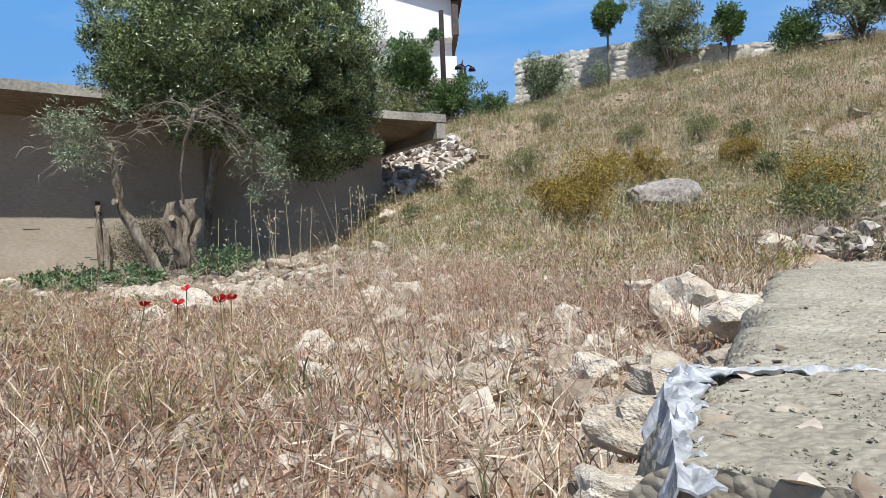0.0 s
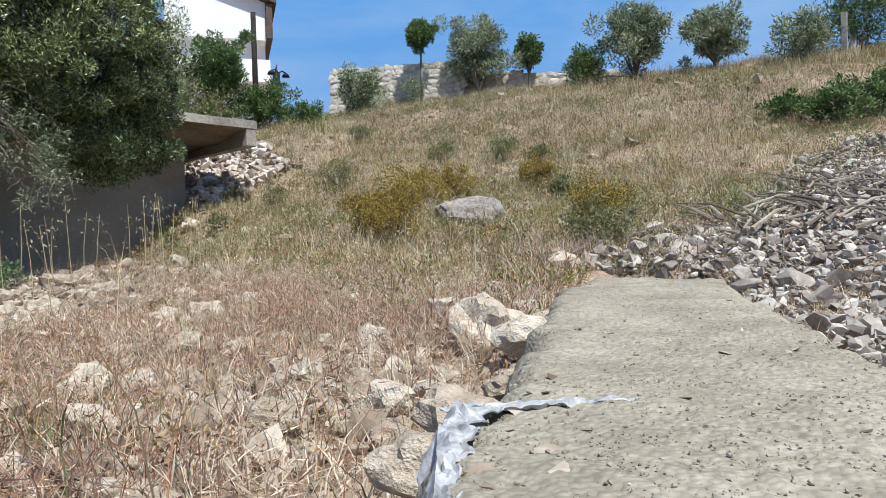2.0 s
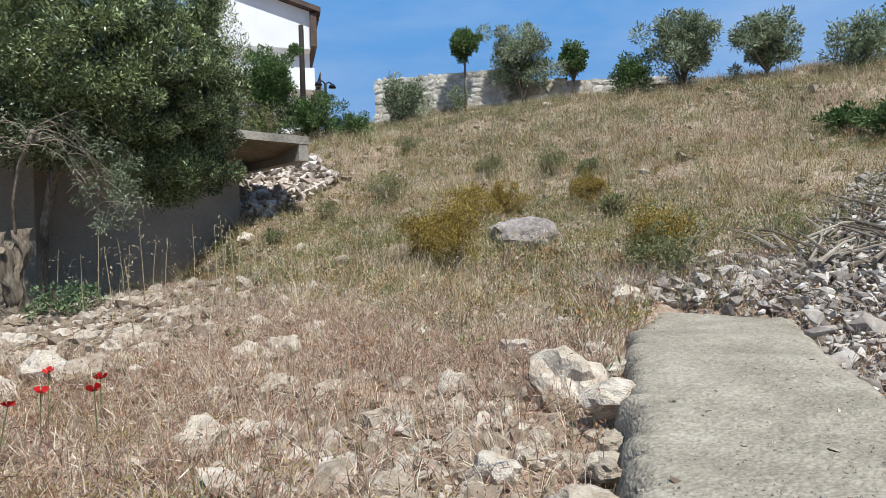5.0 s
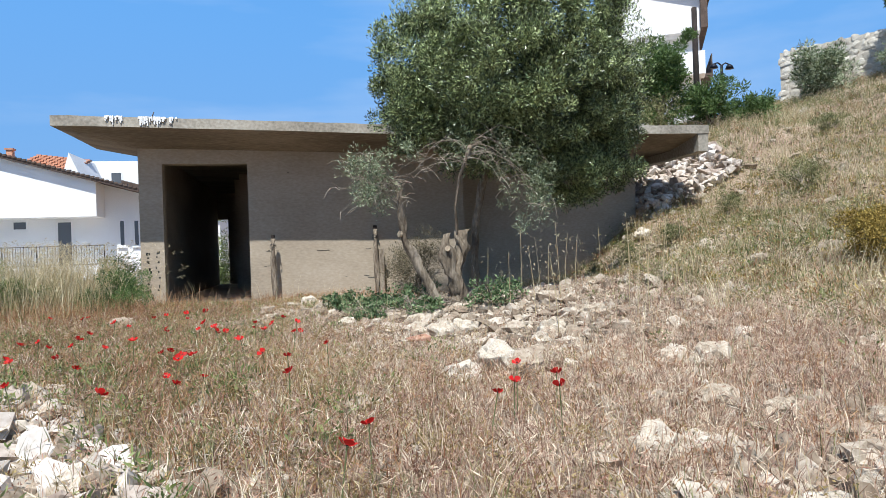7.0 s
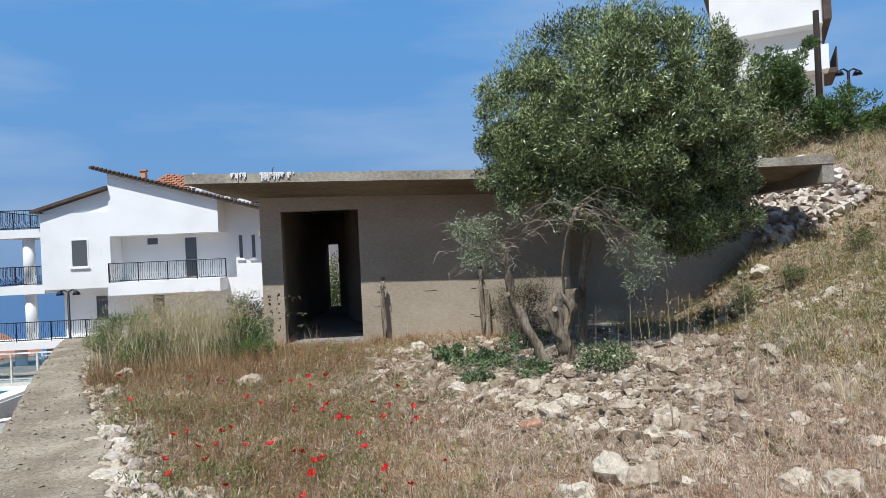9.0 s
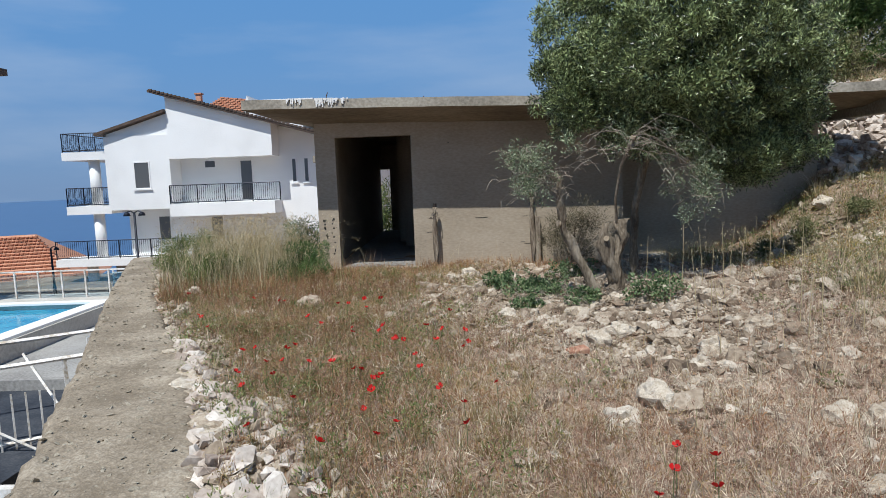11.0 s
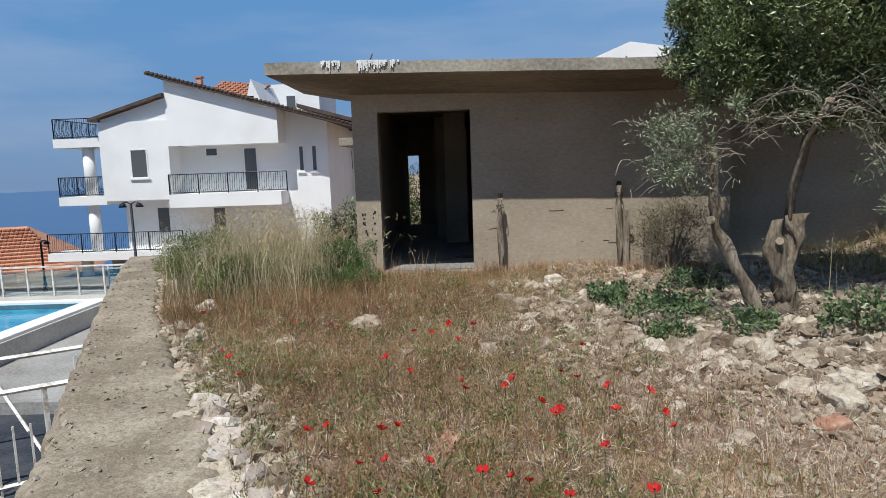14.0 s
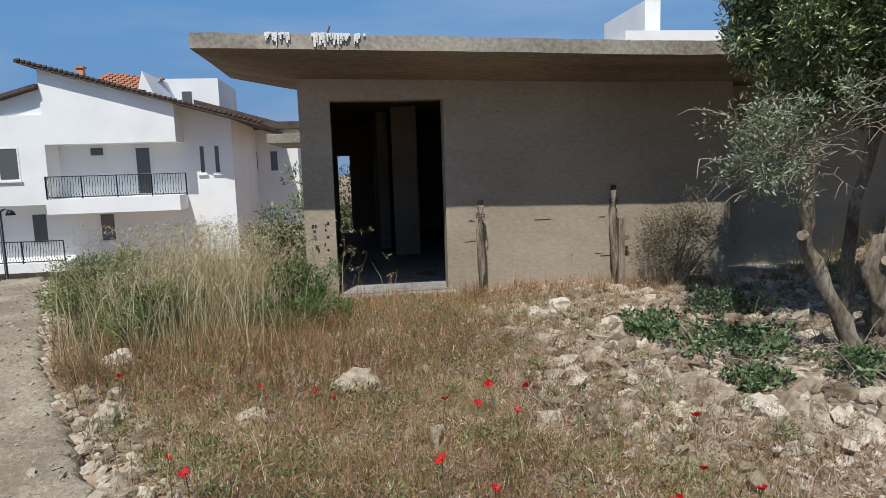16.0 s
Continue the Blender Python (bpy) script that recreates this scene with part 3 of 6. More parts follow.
def shrub(name, label, category, x, y, w, h, material, leaves=2600, leaf=(0.05, 0.016), seed=1, z=None, stems=7, group="", depth=None):
    """A bush of leafy clumps on thin stems."""
    z = float(ground_z(np.array([x]), np.array([y]))[0]) if z is None else z
    t = thing(name, label, category, pose(x, y, z), group)
    r = random.Random(seed)
    n = 46
    cl = crown_clumps((0, 0, h * 0.52), (w / 2 * 0.82, (depth or w) / 2 * 0.82, h * 0.45), n, seed, 0.3, 0.45)
    part("foliage", leaf_mesh("foliage", cl, [min(w, h) * r.uniform(0.12, 0.22) for _ in cl], leaves // n, leaf[0], leaf[1], material, seed=seed), material, t)
    bm = bmesh.new()
    for i in range(stems):
        e = cl[r.randrange(n)]
        tube(bm, [(r.uniform(-0.06, 0.06), r.uniform(-0.06, 0.06), -0.05), (e[0] * 0.4, e[1] * 0.4, e[2] * 0.5), e], [0.012 + h * 0.006, 0.008 + h * 0.004, 0.004], 5)
    part("branchwork", bm, M_TWIG, t)
    return t


def tree(name, label, x, y, h, w, trunk_h, material, leaves=6000, leaf=(0.1, 0.03), seed=1, z=None, r0=0.07, group="", squash=1.0):
    z = float(ground_z(np.array([x]), np.array([y]))[0]) - 0.05 if z is None else z
    t = thing(name, label, "tree", pose(x, y, z), group)
    r = random.Random(seed)
    ch = h - trunk_h
    cl = crown_clumps((0, 0, trunk_h + ch * 0.5), (w / 2 * 0.8, w / 2 * 0.8, ch * 0.43), 70, seed, 0.25, 0.6)
    part("crown", leaf_mesh("crown", cl, [min(w, ch) * r.uniform(0.07, 0.19) for _ in cl], leaves // 42, leaf[0], leaf[1], material, seed=seed), material, t)
    bm = bmesh.new()
    bend = r.uniform(-0.06, 0.06) * h
    top = (bend, bend * 0.5, trunk_h + ch * 0.35)
    tube(bm, [(0, 0, -0.1), (bend * 0.3, 0, trunk_h * 0.5), (bend, bend * 0.5, trunk_h), top], [r0, r0 * 0.8, r0 * 0.65, r0 * 0.3], 8)
    part("trunk", bm, M_BARK, t, smooth=True)
    for i in range(9):
        e = cl[r.randrange(len(cl))]
        part("branch", tube(bmesh.new(), [(bend, bend * 0.5, trunk_h * r.uniform(0.7, 1.0)), ((bend + e[0]) / 2, e[1] / 2, (trunk_h + e[2]) / 2), e], [r0 * 0.45, r0 * 0.3, r0 * 0.12], 5), M_BARK, t)
    return t


# ---- house furniture of the shell: paint, posts ----
bm = bmesh.new()
rs = random.Random(4)
for x0, x1, n in ((-1.16, -0.93, 34), (-0.72, -0.36, 60), (-0.34, -0.18, 8)):
    for i in range(n):
        x = rs.uniform(x0, x1)
        w, d = rs.uniform(0.006, 0.022), rs.uniform(0.03, 0.19) * rs.uniform(0.2, 1) * (0.5 + 0.5 * abs(math.sin(x * 17)))
        box(bm, x - w / 2, x + w / 2, RY0 - 0.016 - rs.uniform(0, 0.012), RY0 + 0.02, roof_top(x) - 0.8 * d, roof_top(x) + rs.uniform(0.006, 0.014))
thing("paint_drips", "white lime paint spilled over the roof edge", "paint splash", data=finish("paint_drips", bm, M_LIME), kind="stuff")
bm = bmesh.new()
for i in range(15):
    x, z = rs.uniform(0.75, 3.9), rs.choice((1.5, 1.5, 1.73, 1.73, 1.96, 1.96, 1.96, 2.62, 3.2)) + rs.uniform(-0.02, 0.02)
    w = rs.choice((0.03, 0.04, 0.08, 0.2, 0.35)) if z < 2.1 else 0.03
    box(bm, x, x + w, WF - 0.004, WF + 0.01, z, z + rs.uniform(0.003, 0.007))
for i in range(22):
    x, z = rs.choice((-0.86, -0.74)) + rs.uniform(-0.03, 0.03), rs.uniform(1.35, 2.0)
    box(bm, x, x + rs.uniform(0.012, 0.03), WF - 0.004, WF + 0.01, z, z + rs.uniform(0.015, 0.05))
thing("formwork_marks", "dark slots and grooves of old formwork boards", "wall marks", data=finish("formwork_marks", bm, M_DARK), kind="stuff")


def timber_post(x, y, z0, z1, tilt):
    t = thing("fence_post", "old weathered round wooden post by the wall", "post", pose(x, y, z0, tilt, tilt * 0.6, 0), "posts by the house wall")
    bm = bmesh.new()
    h = z1 - z0
    tube(bm, [(0, 0, -0.2), (0.006, 0, h * 0.3), (-0.006, 0.004, h * 0.7), (0, 0, h)], [0.045, 0.043, 0.046, 0.04], 10)
    for v in bm.verts:
        v.co.x += 0.006 * noise.noise((v.co.x * 30, v.co.y * 30, v.co.z * 5))
    part("shaft", bm, M_WOOD, t, smooth=True)
    bm = bmesh.new()
    tube(bm, [(0, 0, h - 0.001), (0.004, 0, h + 0.06)], [0.034, 0.03], 8)
    # dark colour here is the roof overhang's shade on the post top
    part("head", bm, M_DARKWOOD, t, "broken post head coloured dark for overhang shade")
    bm = bmesh.new()
    for k in range(3):
        tube(bm, [(0.05 * math.cos(a), 0.05 * math.sin(a), h - 0.1 - 0.02 * k + 0.01 * math.sin(2 * a)) for a in np.linspace(0, 6.2, 14)], 0.003, 4)
    part("wire", bm, M_IRON, t, "twisted rusty wire")
    return t


timber_post(1.0, 10.69, 1.13, 2.16, 0.5)
timber_post(2.62, 10.76, 1.13, 2.27, -0.8)
bm = boxes((2.66, 2.74, 10.72, 10.80, 1.15, 1.95), (2.74, 2.80, 10.74, 10.78, 1.68, 1.74), bevel=0.006)
thing("timber_offcut", "grey squared timber leaning on a post", "timber", data=finish("timber_offcut", bm, M_WOOD))

for x, y, h, lean in ((-0.58, 10.12, 0.13, 8), (2.62, 10.3, 0.09, -35), (2.78, 10.35, 0.08, 40), (0.9, 10.2, 0.06, 12)):
    thing("rebar_stub", "short rusty steel rod on the roof edge", "rod", pose(x, y, roof_top(x) - 0.015, 0, lean, 20), "rusty rods on the roof", finish("rebar_stub", tube(bmesh.new(), [(0, 0, -0.02), (0, 0, h * 0.6), (0.012, 0, h)], 0.008, 6), M_EAVE))

# ---- the pruned olive ----
olive = thing("olive_tree", "large bushy olive tree pruned hard at its base", "tree", pose(0, 0, 0))
rs = random.Random(8)
shell = crown_clumps((4.1, 8.05, 4.12), (1.56, 1.4, 1.2), 420, 11, 0.84, 0.13) + crown_clumps((4.95, 8.0, 2.95), (0.72, 0.6, 0.5), 110, 12, 0.55, 0.25)
shell += crown_clumps((2.75, 7.9, 3.5), (0.32, 0.5, 0.4), 40, 17, 0.5, 0.2) + crown_clumps((5.45, 8.1, 3.6), (0.4, 0.5, 0.6), 50, 18, 0.5, 0.2)
inner = crown_clumps((4.1, 8.05, 4.05), (1.45, 1.3, 1.05), 260, 16, 0.2, 0.1) + crown_clumps((3.9, 8.1, 3.15), (1.0, 0.7, 0.3), 70, 13, 0.2, 0.3)
crown = part("crown", leaf_mesh("crown", shell, [rs.uniform(0.1, 0.19) for _ in shell], 400, 0.048, 0.0125, M_OLIVE, seed=5, facing=1.3), M_OLIVE, olive)
part("inner_crown", leaf_mesh("inner_crown", inner, [rs.uniform(0.18, 0.3) for _ in inner], 260, 0.055, 0.018, M_OLIVE, seed=7), M_OLIVE, olive)
sprays = [(4.1 + 1.72 * math.cos(a) * math.cos(e), 8.05 + 1.5 * math.sin(a) * math.cos(e), 4.12 + 1.3 * math.sin(e)) for a, e in ((rs.uniform(2.6, 6.8), rs.uniform(-0.2, 1.5)) for _ in range(190))]
part("shoot_growth", leaf_mesh("shoot_growth", sprays, [rs.uniform(0.05, 0.13) for _ in sprays], 46, 0.055, 0.011, M_OLIVE, 1.7, -0.5, 9), M_OLIVE, olive, "fresh pale shoots round the crown")
sparse = crown_clumps((2.22, 7.3, 2.66), (0.36, 0.33, 0.4), 44, 14, 0.15, 0.45) + crown_clumps((4.02, 7.2, 2.55), (0.36, 0.3, 0.46), 44, 15, 0.15, 0.4)
sparse += [(rs.uniform(2.5, 3.8), 7.15 + rs.uniform(-0.1, 0.1), rs.uniform(2.85, 3.12)) for _ in range(16)]
part("lower_foliage", leaf_mesh("lower_foliage", sparse, [rs.uniform(0.06, 0.16) for _ in sparse], 72, 0.04, 0.0095, M_SILVER, droop=0.25, seed=6, facing=0.8), M_SILVER, olive, "thin drooping grey-green lower foliage")


def knotty(pts, radii, n=12, amp=0.25):
    bm = tube(bmesh.new(), pts, radii, n)
    bmesh.ops.subdivide_edges(bm, edges=bm.edges[:], cuts=2, use_grid_fill=True)
    for v in bm.verts:
        k = amp * 0.12 * noise.fractal((v.co.x * 7, v.co.y * 7, v.co.z * 4), 0.9, 2.0, 3)
        v.co += Vector((k, k * 0.8 * noise.noise(v.co * 9), k * 0.3))
        v.co += Vector((1, 1, 0)) * (amp * 0.02 * noise.noise((v.co.x * 24, v.co.y * 24, v.co.z * 9)))
    return bm


part("trunk", knotty([(3.62, 8.3, 0.95), (3.62, 8.3, 1.5), (3.64, 8.28, 2.2), (3.78, 8.2, 2.9), (4.05, 8.1, 3.6)], [0.08, 0.052, 0.046, 0.045, 0.04]), M_BARK, olive, smooth=True)
part("leaning_stem", knotty([(3.08, 7.4, 0.95), (2.96, 7.4, 1.28), (2.8, 7.43, 1.6), (2.66, 7.45, 1.9), (2.585, 7.45, 2.06), (2.585, 7.42, 2.2), (2.56, 7.38, 2.4), (2.5, 7.34, 2.66)], [0.09, 0.062, 0.052, 0.05, 0.055, 0.044, 0.036, 0.02], 10, 0.28), M_BARK, olive, smooth=True)
part("stump", knotty([(3.12, 7.42, 0.95), (3.14, 7.42, 1.15), (3.17, 7.42, 1.4), (3.2, 7.42, 1.68), (3.22, 7.42, 1.9), (3.22, 7.41, 2.1)], [0.14, 0.09, 0.075, 0.075, 0.072, 0.05], 22, 0.7), M_BARK, olive, "gnarled cut-back stump", smooth=True)
part("second_stump", knotty([(3.15, 7.42, 1.35), (3.1, 7.38, 1.65), (3.06, 7.35, 1.88), (3.02, 7.34, 2.06)], [0.065, 0.055, 0.05, 0.032], 14, 0.7), M_BARK, olive, smooth=True)
for c, d, r in (((2.55, 7.4, 2.08), (-0.9, -0.4, 0.1), 0.034), ((3.285, 7.05, 2.985), (0.2, -0.3, 1), 0.027), ((3.06, 7.29, 1.9), (-0.5, -0.8, 0.2), 0.032)):
    d = Vector(d).normalized()
    part("saw_cut", tube(bmesh.new(), [Vector(c), Vector(c) + d * 0.03], [r, r * 0.96], 12), M_CUT, olive, "pale sawn branch end")
part("upright_stem", knotty([(3.2, 7.42, 2.0), (3.17, 7.36, 2.35), (3.2, 7.22, 2.7), (3.285, 7.05, 3.0)], [0.02, 0.015, 0.016, 0.024], 8, 0.02), M_BARK, olive, smooth=True)


def arching(bm, p, q, rise, seed, r0=0.0055):
    """One bare twig that arches over from p and hangs down to q, with side twigs."""
    k = random.Random(seed)
    p, q = Vector(p), Vector(q)
    pts = []
    for i in range(9):
        t = i / 8
        w = Vector((k.uniform(-1, 1), k.uniform(-1, 1), k.uniform(-1, 1))) * 0.018 * (0 < i)
        pts.append(p.lerp(q, t) + Vector((0, 0, rise * 4 * t * (1 - t) * (1.25 - 0.5 * t))) + w)
    tube(bm, pts, [r0 * (1 - 0.8 * i / 8) for i in range(9)], 5)
    for i in range(7):
        a = pts[k.randrange(2, 9)]
        d = Vector((k.uniform(-1, 1), k.uniform(-0.7, 0.7), k.uniform(-0.9, 0.5))).normalized() * k.uniform(0.06, 0.24)
        tube(bm, [a, a + d * 0.5 + Vector((0, 0, 0.02)), a + d], [0.0035, 0.0028, 0.0015], 4)


bm = bmesh.new()
for i in range(12):
    arching(bm, (3.26, 7.08, rs.uniform(2.85, 3.02)), (rs.uniform(3.6, 4.35), rs.uniform(6.9, 7.4), rs.uniform(2.1, 2.8)), rs.uniform(0.15, 0.42), 400 + i)
for i in range(7):
    arching(bm, (3.25, 7.1, rs.uniform(2.7, 3.0)), (rs.uniform(2.1, 2.8), rs.uniform(7.0, 7.5), rs.uniform(2.6, 2.95)), rs.uniform(0.05, 0.25), 430 + i)
for i in range(14):
    arching(bm, (2.52, 7.35, rs.uniform(2.35, 2.65)), (rs.uniform(1.7, 2.75), rs.uniform(6.95, 7.6), rs.uniform(2.25, 3.0)), rs.uniform(0.05, 0.2), 460 + i, 0.0045)
part("twig_tangle", bm, M_TWIG, olive, "arching bare grey twigs")["kind"] = "stuff"
bm = bmesh.new()
for i in range(60):
    a, b = Vector((rs.gauss(2.95, 0.3), rs.gauss(7.35, 0.22), 1.12)), rs.uniform(0, 6.28)
    arching(bm, a, a + Vector((math.cos(b), math.sin(b), 0.25)) * rs.uniform(0.2, 0.6), rs.uniform(0.05, 0.2), 500 + i, 0.005)
thing("cut_brush", "tangle of dry cut twigs round the stump", "branches", data=finish("cut_brush", bm, M_TWIG), kind="stuff")

# ---- rocks and rubble ----
def rock_mesh(name, seed, subdiv, material, rough=0.35, flat=0.75, cut=0.3, cuts=6):
    bm = bmesh.new()
    bmesh.ops.create_icosphere(bm, subdivisions=subdiv, radius=0.5)
    r = random.Random(seed)
    for i in range(cuts):
        nrm = Vector((r.gauss(0, 1), r.gauss(0, 1), r.gauss(0, 1))).normalized()
        lim = r.uniform(cut, cut + 0.12)
        for v in bm.verts:
            k = v.co.dot(nrm) - lim
            if k > 0:
                v.co -= nrm * k * 0.9
    for v in bm.verts:
        n = v.co.normalized()
        v.co += n * rough * (0.3 * noise.noise(v.co * 3 + Vector((seed, 0, 0))) + 0.14 * noise.noise(v.co * 8 + Vector((0, seed, 0))))
        v.co.z *= flat
    return finish(name, bm, material)


ROCKS = [rock_mesh("rock", k, 3, M_ROCK, 0.62, 0.62 + 0.06 * (k % 5)) for k in range(9)]
ROCKS_BY_WALL = [(3.95, 1.66, 0.40), (5.72, 2.38, 0.32), (4.75, 3.05, 0.18), (4.43, 2.3, 0.2), (3.84, 2.22, 0.15), (2.91, 2.44, 0.18), (3.18, 1.7, 0.11), (3.12, 1.86, 0.11), (3.33, 1.98, 0.1), (2.92, 1.78, 0.12), (3.1, 1.33, 0.17), (3.25, 1.33, 0.1), (2.82, 1.45, 0.15), (3.01, 1.6, 0.1), (2.97, 1.28, 0.11), (2.95, 1.14, 0.14), (3.49, 1.47, 0.11),
                 (3.38, 1.26, 0.12), (3.49, 2.68, 0.14), (3.31, 2.88, 0.18), (5.12, 2.49, 0.12), (2.67, 2.35, 0.15), (2.76, 2.45, 0.18), (3.57, 2.02, 0.1), (3.73, 2.42, 0.11), (3.52, 1.64, 0.1), (4.68, 1.97, 0.13), (2.52, 1.92, 0.1), (2.12, 1.42, 0.14), (2.4, 1.15, 0.15)]
ROCKS_ON_PLOT = [(2.35, 3.78, 0.28), (2.63, 4.05, 0.26), (2.44, 7.45, 0.19), (1.83, 5.12, 0.16), (3.2, 4.8, 0.2), (3.76, 3.58, 0.26), (3.01, 4.4, 0.17), (1.54, 9.45, 0.3), (3.58, 3.68, 0.22), (6.0, 9.6, 0.4), (6.4, 9.75, 0.45), (7.11, 10.3, 0.36), (-0.42, 7.68, 0.32), (1.16, 6.87, 0.12), (2.85, 6.95, 0.16), (2.44, 5.76, 0.25), (2.6, 5.58, 0.28), (2.87, 5.92, 0.26), (-1.9, 7.45, 0.28),
                 (2.62, 6.78, 0.2), (2.05, 6.38, 0.17), (1.89, 6.8, 0.22), (-2.2, 8.56, 0.22), (1.26, 9.24, 0.22), (1.48, 6.8, 0.15), (-1.06, 7.3, 0.18), (3.95, 5.5, 0.24), (3.4, 5.1, 0.26)]
ROCK_AT = ROCKS_BY_WALL + ROCKS_ON_PLOT
rs = random.Random(21)
for i, (x, y, d) in enumerate(ROCK_AT):
    z = float(ground_z(np.array([x]), np.array([y]))[0])
    ob = thing("limestone_rock", "pale weathered limestone rock in dry grass", "rock", pose(x, y, z + d * 0.16, rs.uniform(-15, 15), rs.uniform(-15, 15), rs.uniform(0, 360)), "limestone rocks", ROCKS[i % 9])
    ob.scale = (d * rs.uniform(0.85, 1.2), d * rs.uniform(0.7, 1.0), d * rs.uniform(0.8, 1.1))
ob = thing("boulder", "broad flat grey boulder on the slope", "rock", pose(7.45, 4.6, land(7.45, 4.6) - 0.07, 6, -5, 30), "", rock_mesh("boulder", 33, 4, M_BOULDER, 0.5, 0.62, 0.30, 9))
ob.scale = (1.25, 1.0, 1.05)
# stones laid along the inner edge of the retaining wall
for i in range(46):
    y = 3.0 + i * 0.23 + rs.uniform(-0.05, 0.05)
    x = edge_r(y) + rs.uniform(-0.02, 0.1)
    d = rs.uniform(0.13, 0.25) if y < 6.5 else rs.uniform(0.09, 0.15)
    ob = thing("edge_stone", "rough pale stone along the wall edge", "stone", pose(x, y, 1.12 + rs.uniform(-0.02, 0.03), rs.uniform(-12, 12), rs.uniform(-12, 12), rs.uniform(0, 360)), "stones along the wall", ROCKS[i % 9])
    ob.scale = (d * 1.5, d, d * 0.9)
for i in range(22):
    k = i / 21
    x, y = float(np.interp(k, np.linspace(0, 1, 6), [p[0] for p in SLAB_L])), float(np.interp(k, np.linspace(0, 1, 6), [p[1] for p in SLAB_L]))
    d = rs.uniform(0.08, 0.16)
    ob = thing("edge_stone", "rough pale stone along the wall edge", "stone", pose(x - 0.03, y + 0.05, 1.23 + rs.uniform(-0.05, 0.05), rs.uniform(-20, 20), rs.uniform(-20, 20), rs.uniform(0, 360)), "stones along the wall", ROCKS[i % 9])
    ob.scale = (d * 1.4, d, d)


def rubble(name, label, x, y, size, material, z=None, flat=0.72, seed=3):
    """Many small angular stones in one mesh."""
    r = np.random.default_rng(seed)
    bases = []
    for k in range(16):
        hb = bmesh.new()
        q = random.Random(seed * 100 + k)
        for _ in range(11):
            d = Vector((q.gauss(0, 1), q.gauss(0, 1), q.gauss(0, 1))).normalized() * q.uniform(0.36, 0.55)
            hb.verts.new((d.x, d.y * 0.95, d.z * 0.85))
        got = bmesh.ops.convex_hull(hb, input=hb.verts[:])
        bmesh.ops.delete(hb, geom=[v for v in hb.verts if not v.link_faces], context="VERTS")
        bmesh.ops.triangulate(hb, faces=hb.faces[:])
        bmesh.ops.recalc_face_normals(hb, faces=hb.faces[:])
        hb.verts.index_update()
        bases.append((np.array([v.co[:] for v in hb.verts]), np.array([[v.index for v in f.verts] for f in hb.faces])))
        hb.free()
    z = ground_z(x, y) if z is None else z
    V, F, off = [], [], 0
    for i in range(len(x)):
        co, f = bases[r.integers(16)]
        m = Euler((r.uniform(-0.6, 0.6), r.uniform(-0.6, 0.6), r.uniform(0, 6.28))).to_matrix()
        sc = 1.35 * size[i] * np.array([r.uniform(0.9, 1.6), r.uniform(0.7, 1.1), r.uniform(flat * 0.8, flat * 1.7)])
        V.append((co * sc) @ np.array(m).T + np.array([x[i], y[i], z[i] + size[i] * 0.12]))
        F.append(f + off)
        off += len(co)
    return thing(name, label, "rubble", data=mesh_of(name, np.concatenate(V), [np.concatenate(F)], material), kind="stuff")


def scatter(n, x0, x1, y0, y1, accept):
    x, y = rng.uniform(x0, x1, n), rng.uniform(y0, y1, n)
    k = accept(x, y) > rng.uniform(0, 1, n)
    return x[k], y[k]


x, y = scatter(130000, -3.5, 10.6, 0.9, 10.8, lambda x, y: open_ground(x, y) * np.clip(0.8 * rubble_at(x, y) ** 1.3 + 0.06, 0, 1))
sz = np.clip((0.034 + 0.014 * (y > 6.3) * (x > 0.8)) * np.exp(rng.normal(0, 0.5, len(x))), 0.018, 0.19)
sz = np.where((x - np.interp(y, [p[1] for p in WALL_R], [p[0] for p in WALL_R]) < 0.75) & (y < 6.2), np.clip(sz * 1.5, 0.02, 0.13), sz)
rubble("rubble", "loose broken limestone scattered over the plot", x, y, sz, M_RUBBLE, seed=3)
x, y = scatter(36000, 3.0, 13.5, -1.4, 3.2, lambda x, y: ((rubble_at(x, y) > 0.3) | ((x > 3.0) & (x < 6.6) & (y > 0.45 * x - 2.2)) | (np.hypot(x - 6.5, y - 1.9) < 0.75)) * (y < 0.33 * x + 0.45) * np.where((x > 2.2) & (x < 5.9), (y < np.interp(x, [p[0] for p in SLAB_R], [p[1] for p in SLAB_R]) - 0.03), 1.0))
sz = np.clip(0.027 * np.exp(rng.normal(0, 0.55, len(x))), 0.012, 0.12)
rubble("rubble_heap", "heap of grey broken stones beside the wall end", x, y, sz, M_GREYRUBBLE, seed=4, z=ground_z(x, y) + rng.uniform(0, 0.1, len(x)))
# stones on the soil where the wall end meets the slope
u, v = rng.uniform(-0.15, 1.2, 1500), rng.uniform(0.02, 0.9, 1500)
x, y = 5.75 + 0.85 * u + 0.6 * v, 2.27 - 0.65 * u + 0.8 * v
rubble("end_stones", "grey stones on bare soil at the wall end", x, y, np.clip(0.045 * np.exp(rng.normal(0, 0.5, 1500)), 0.02, 0.16), M_GREYRUBBLE, seed=14, z=ground_z(x, y) + 0.01)
# heap of stones thrown along the inner edge of the retaining wall
y = rng.uniform(1.0, 6.0, 420)
x = np.interp(y, [p[1] for p in WALL_R], [p[0] for p in WALL_R]) + rng.uniform(-0.06, 0.6, 420) * np.interp(y, [1, 3.6, 4.5, 6], [1, 1, 0.32, 0.2])
rubble("wall_edge_stones", "heap of pale pinkish stones along the wall", x, y, np.clip(0.066 * np.exp(rng.normal(0, 0.4, 420)), 0.03, 0.15), M_EDGE, seed=16, z=np.maximum(ground_z(x, y), 1.1) + 0.03)
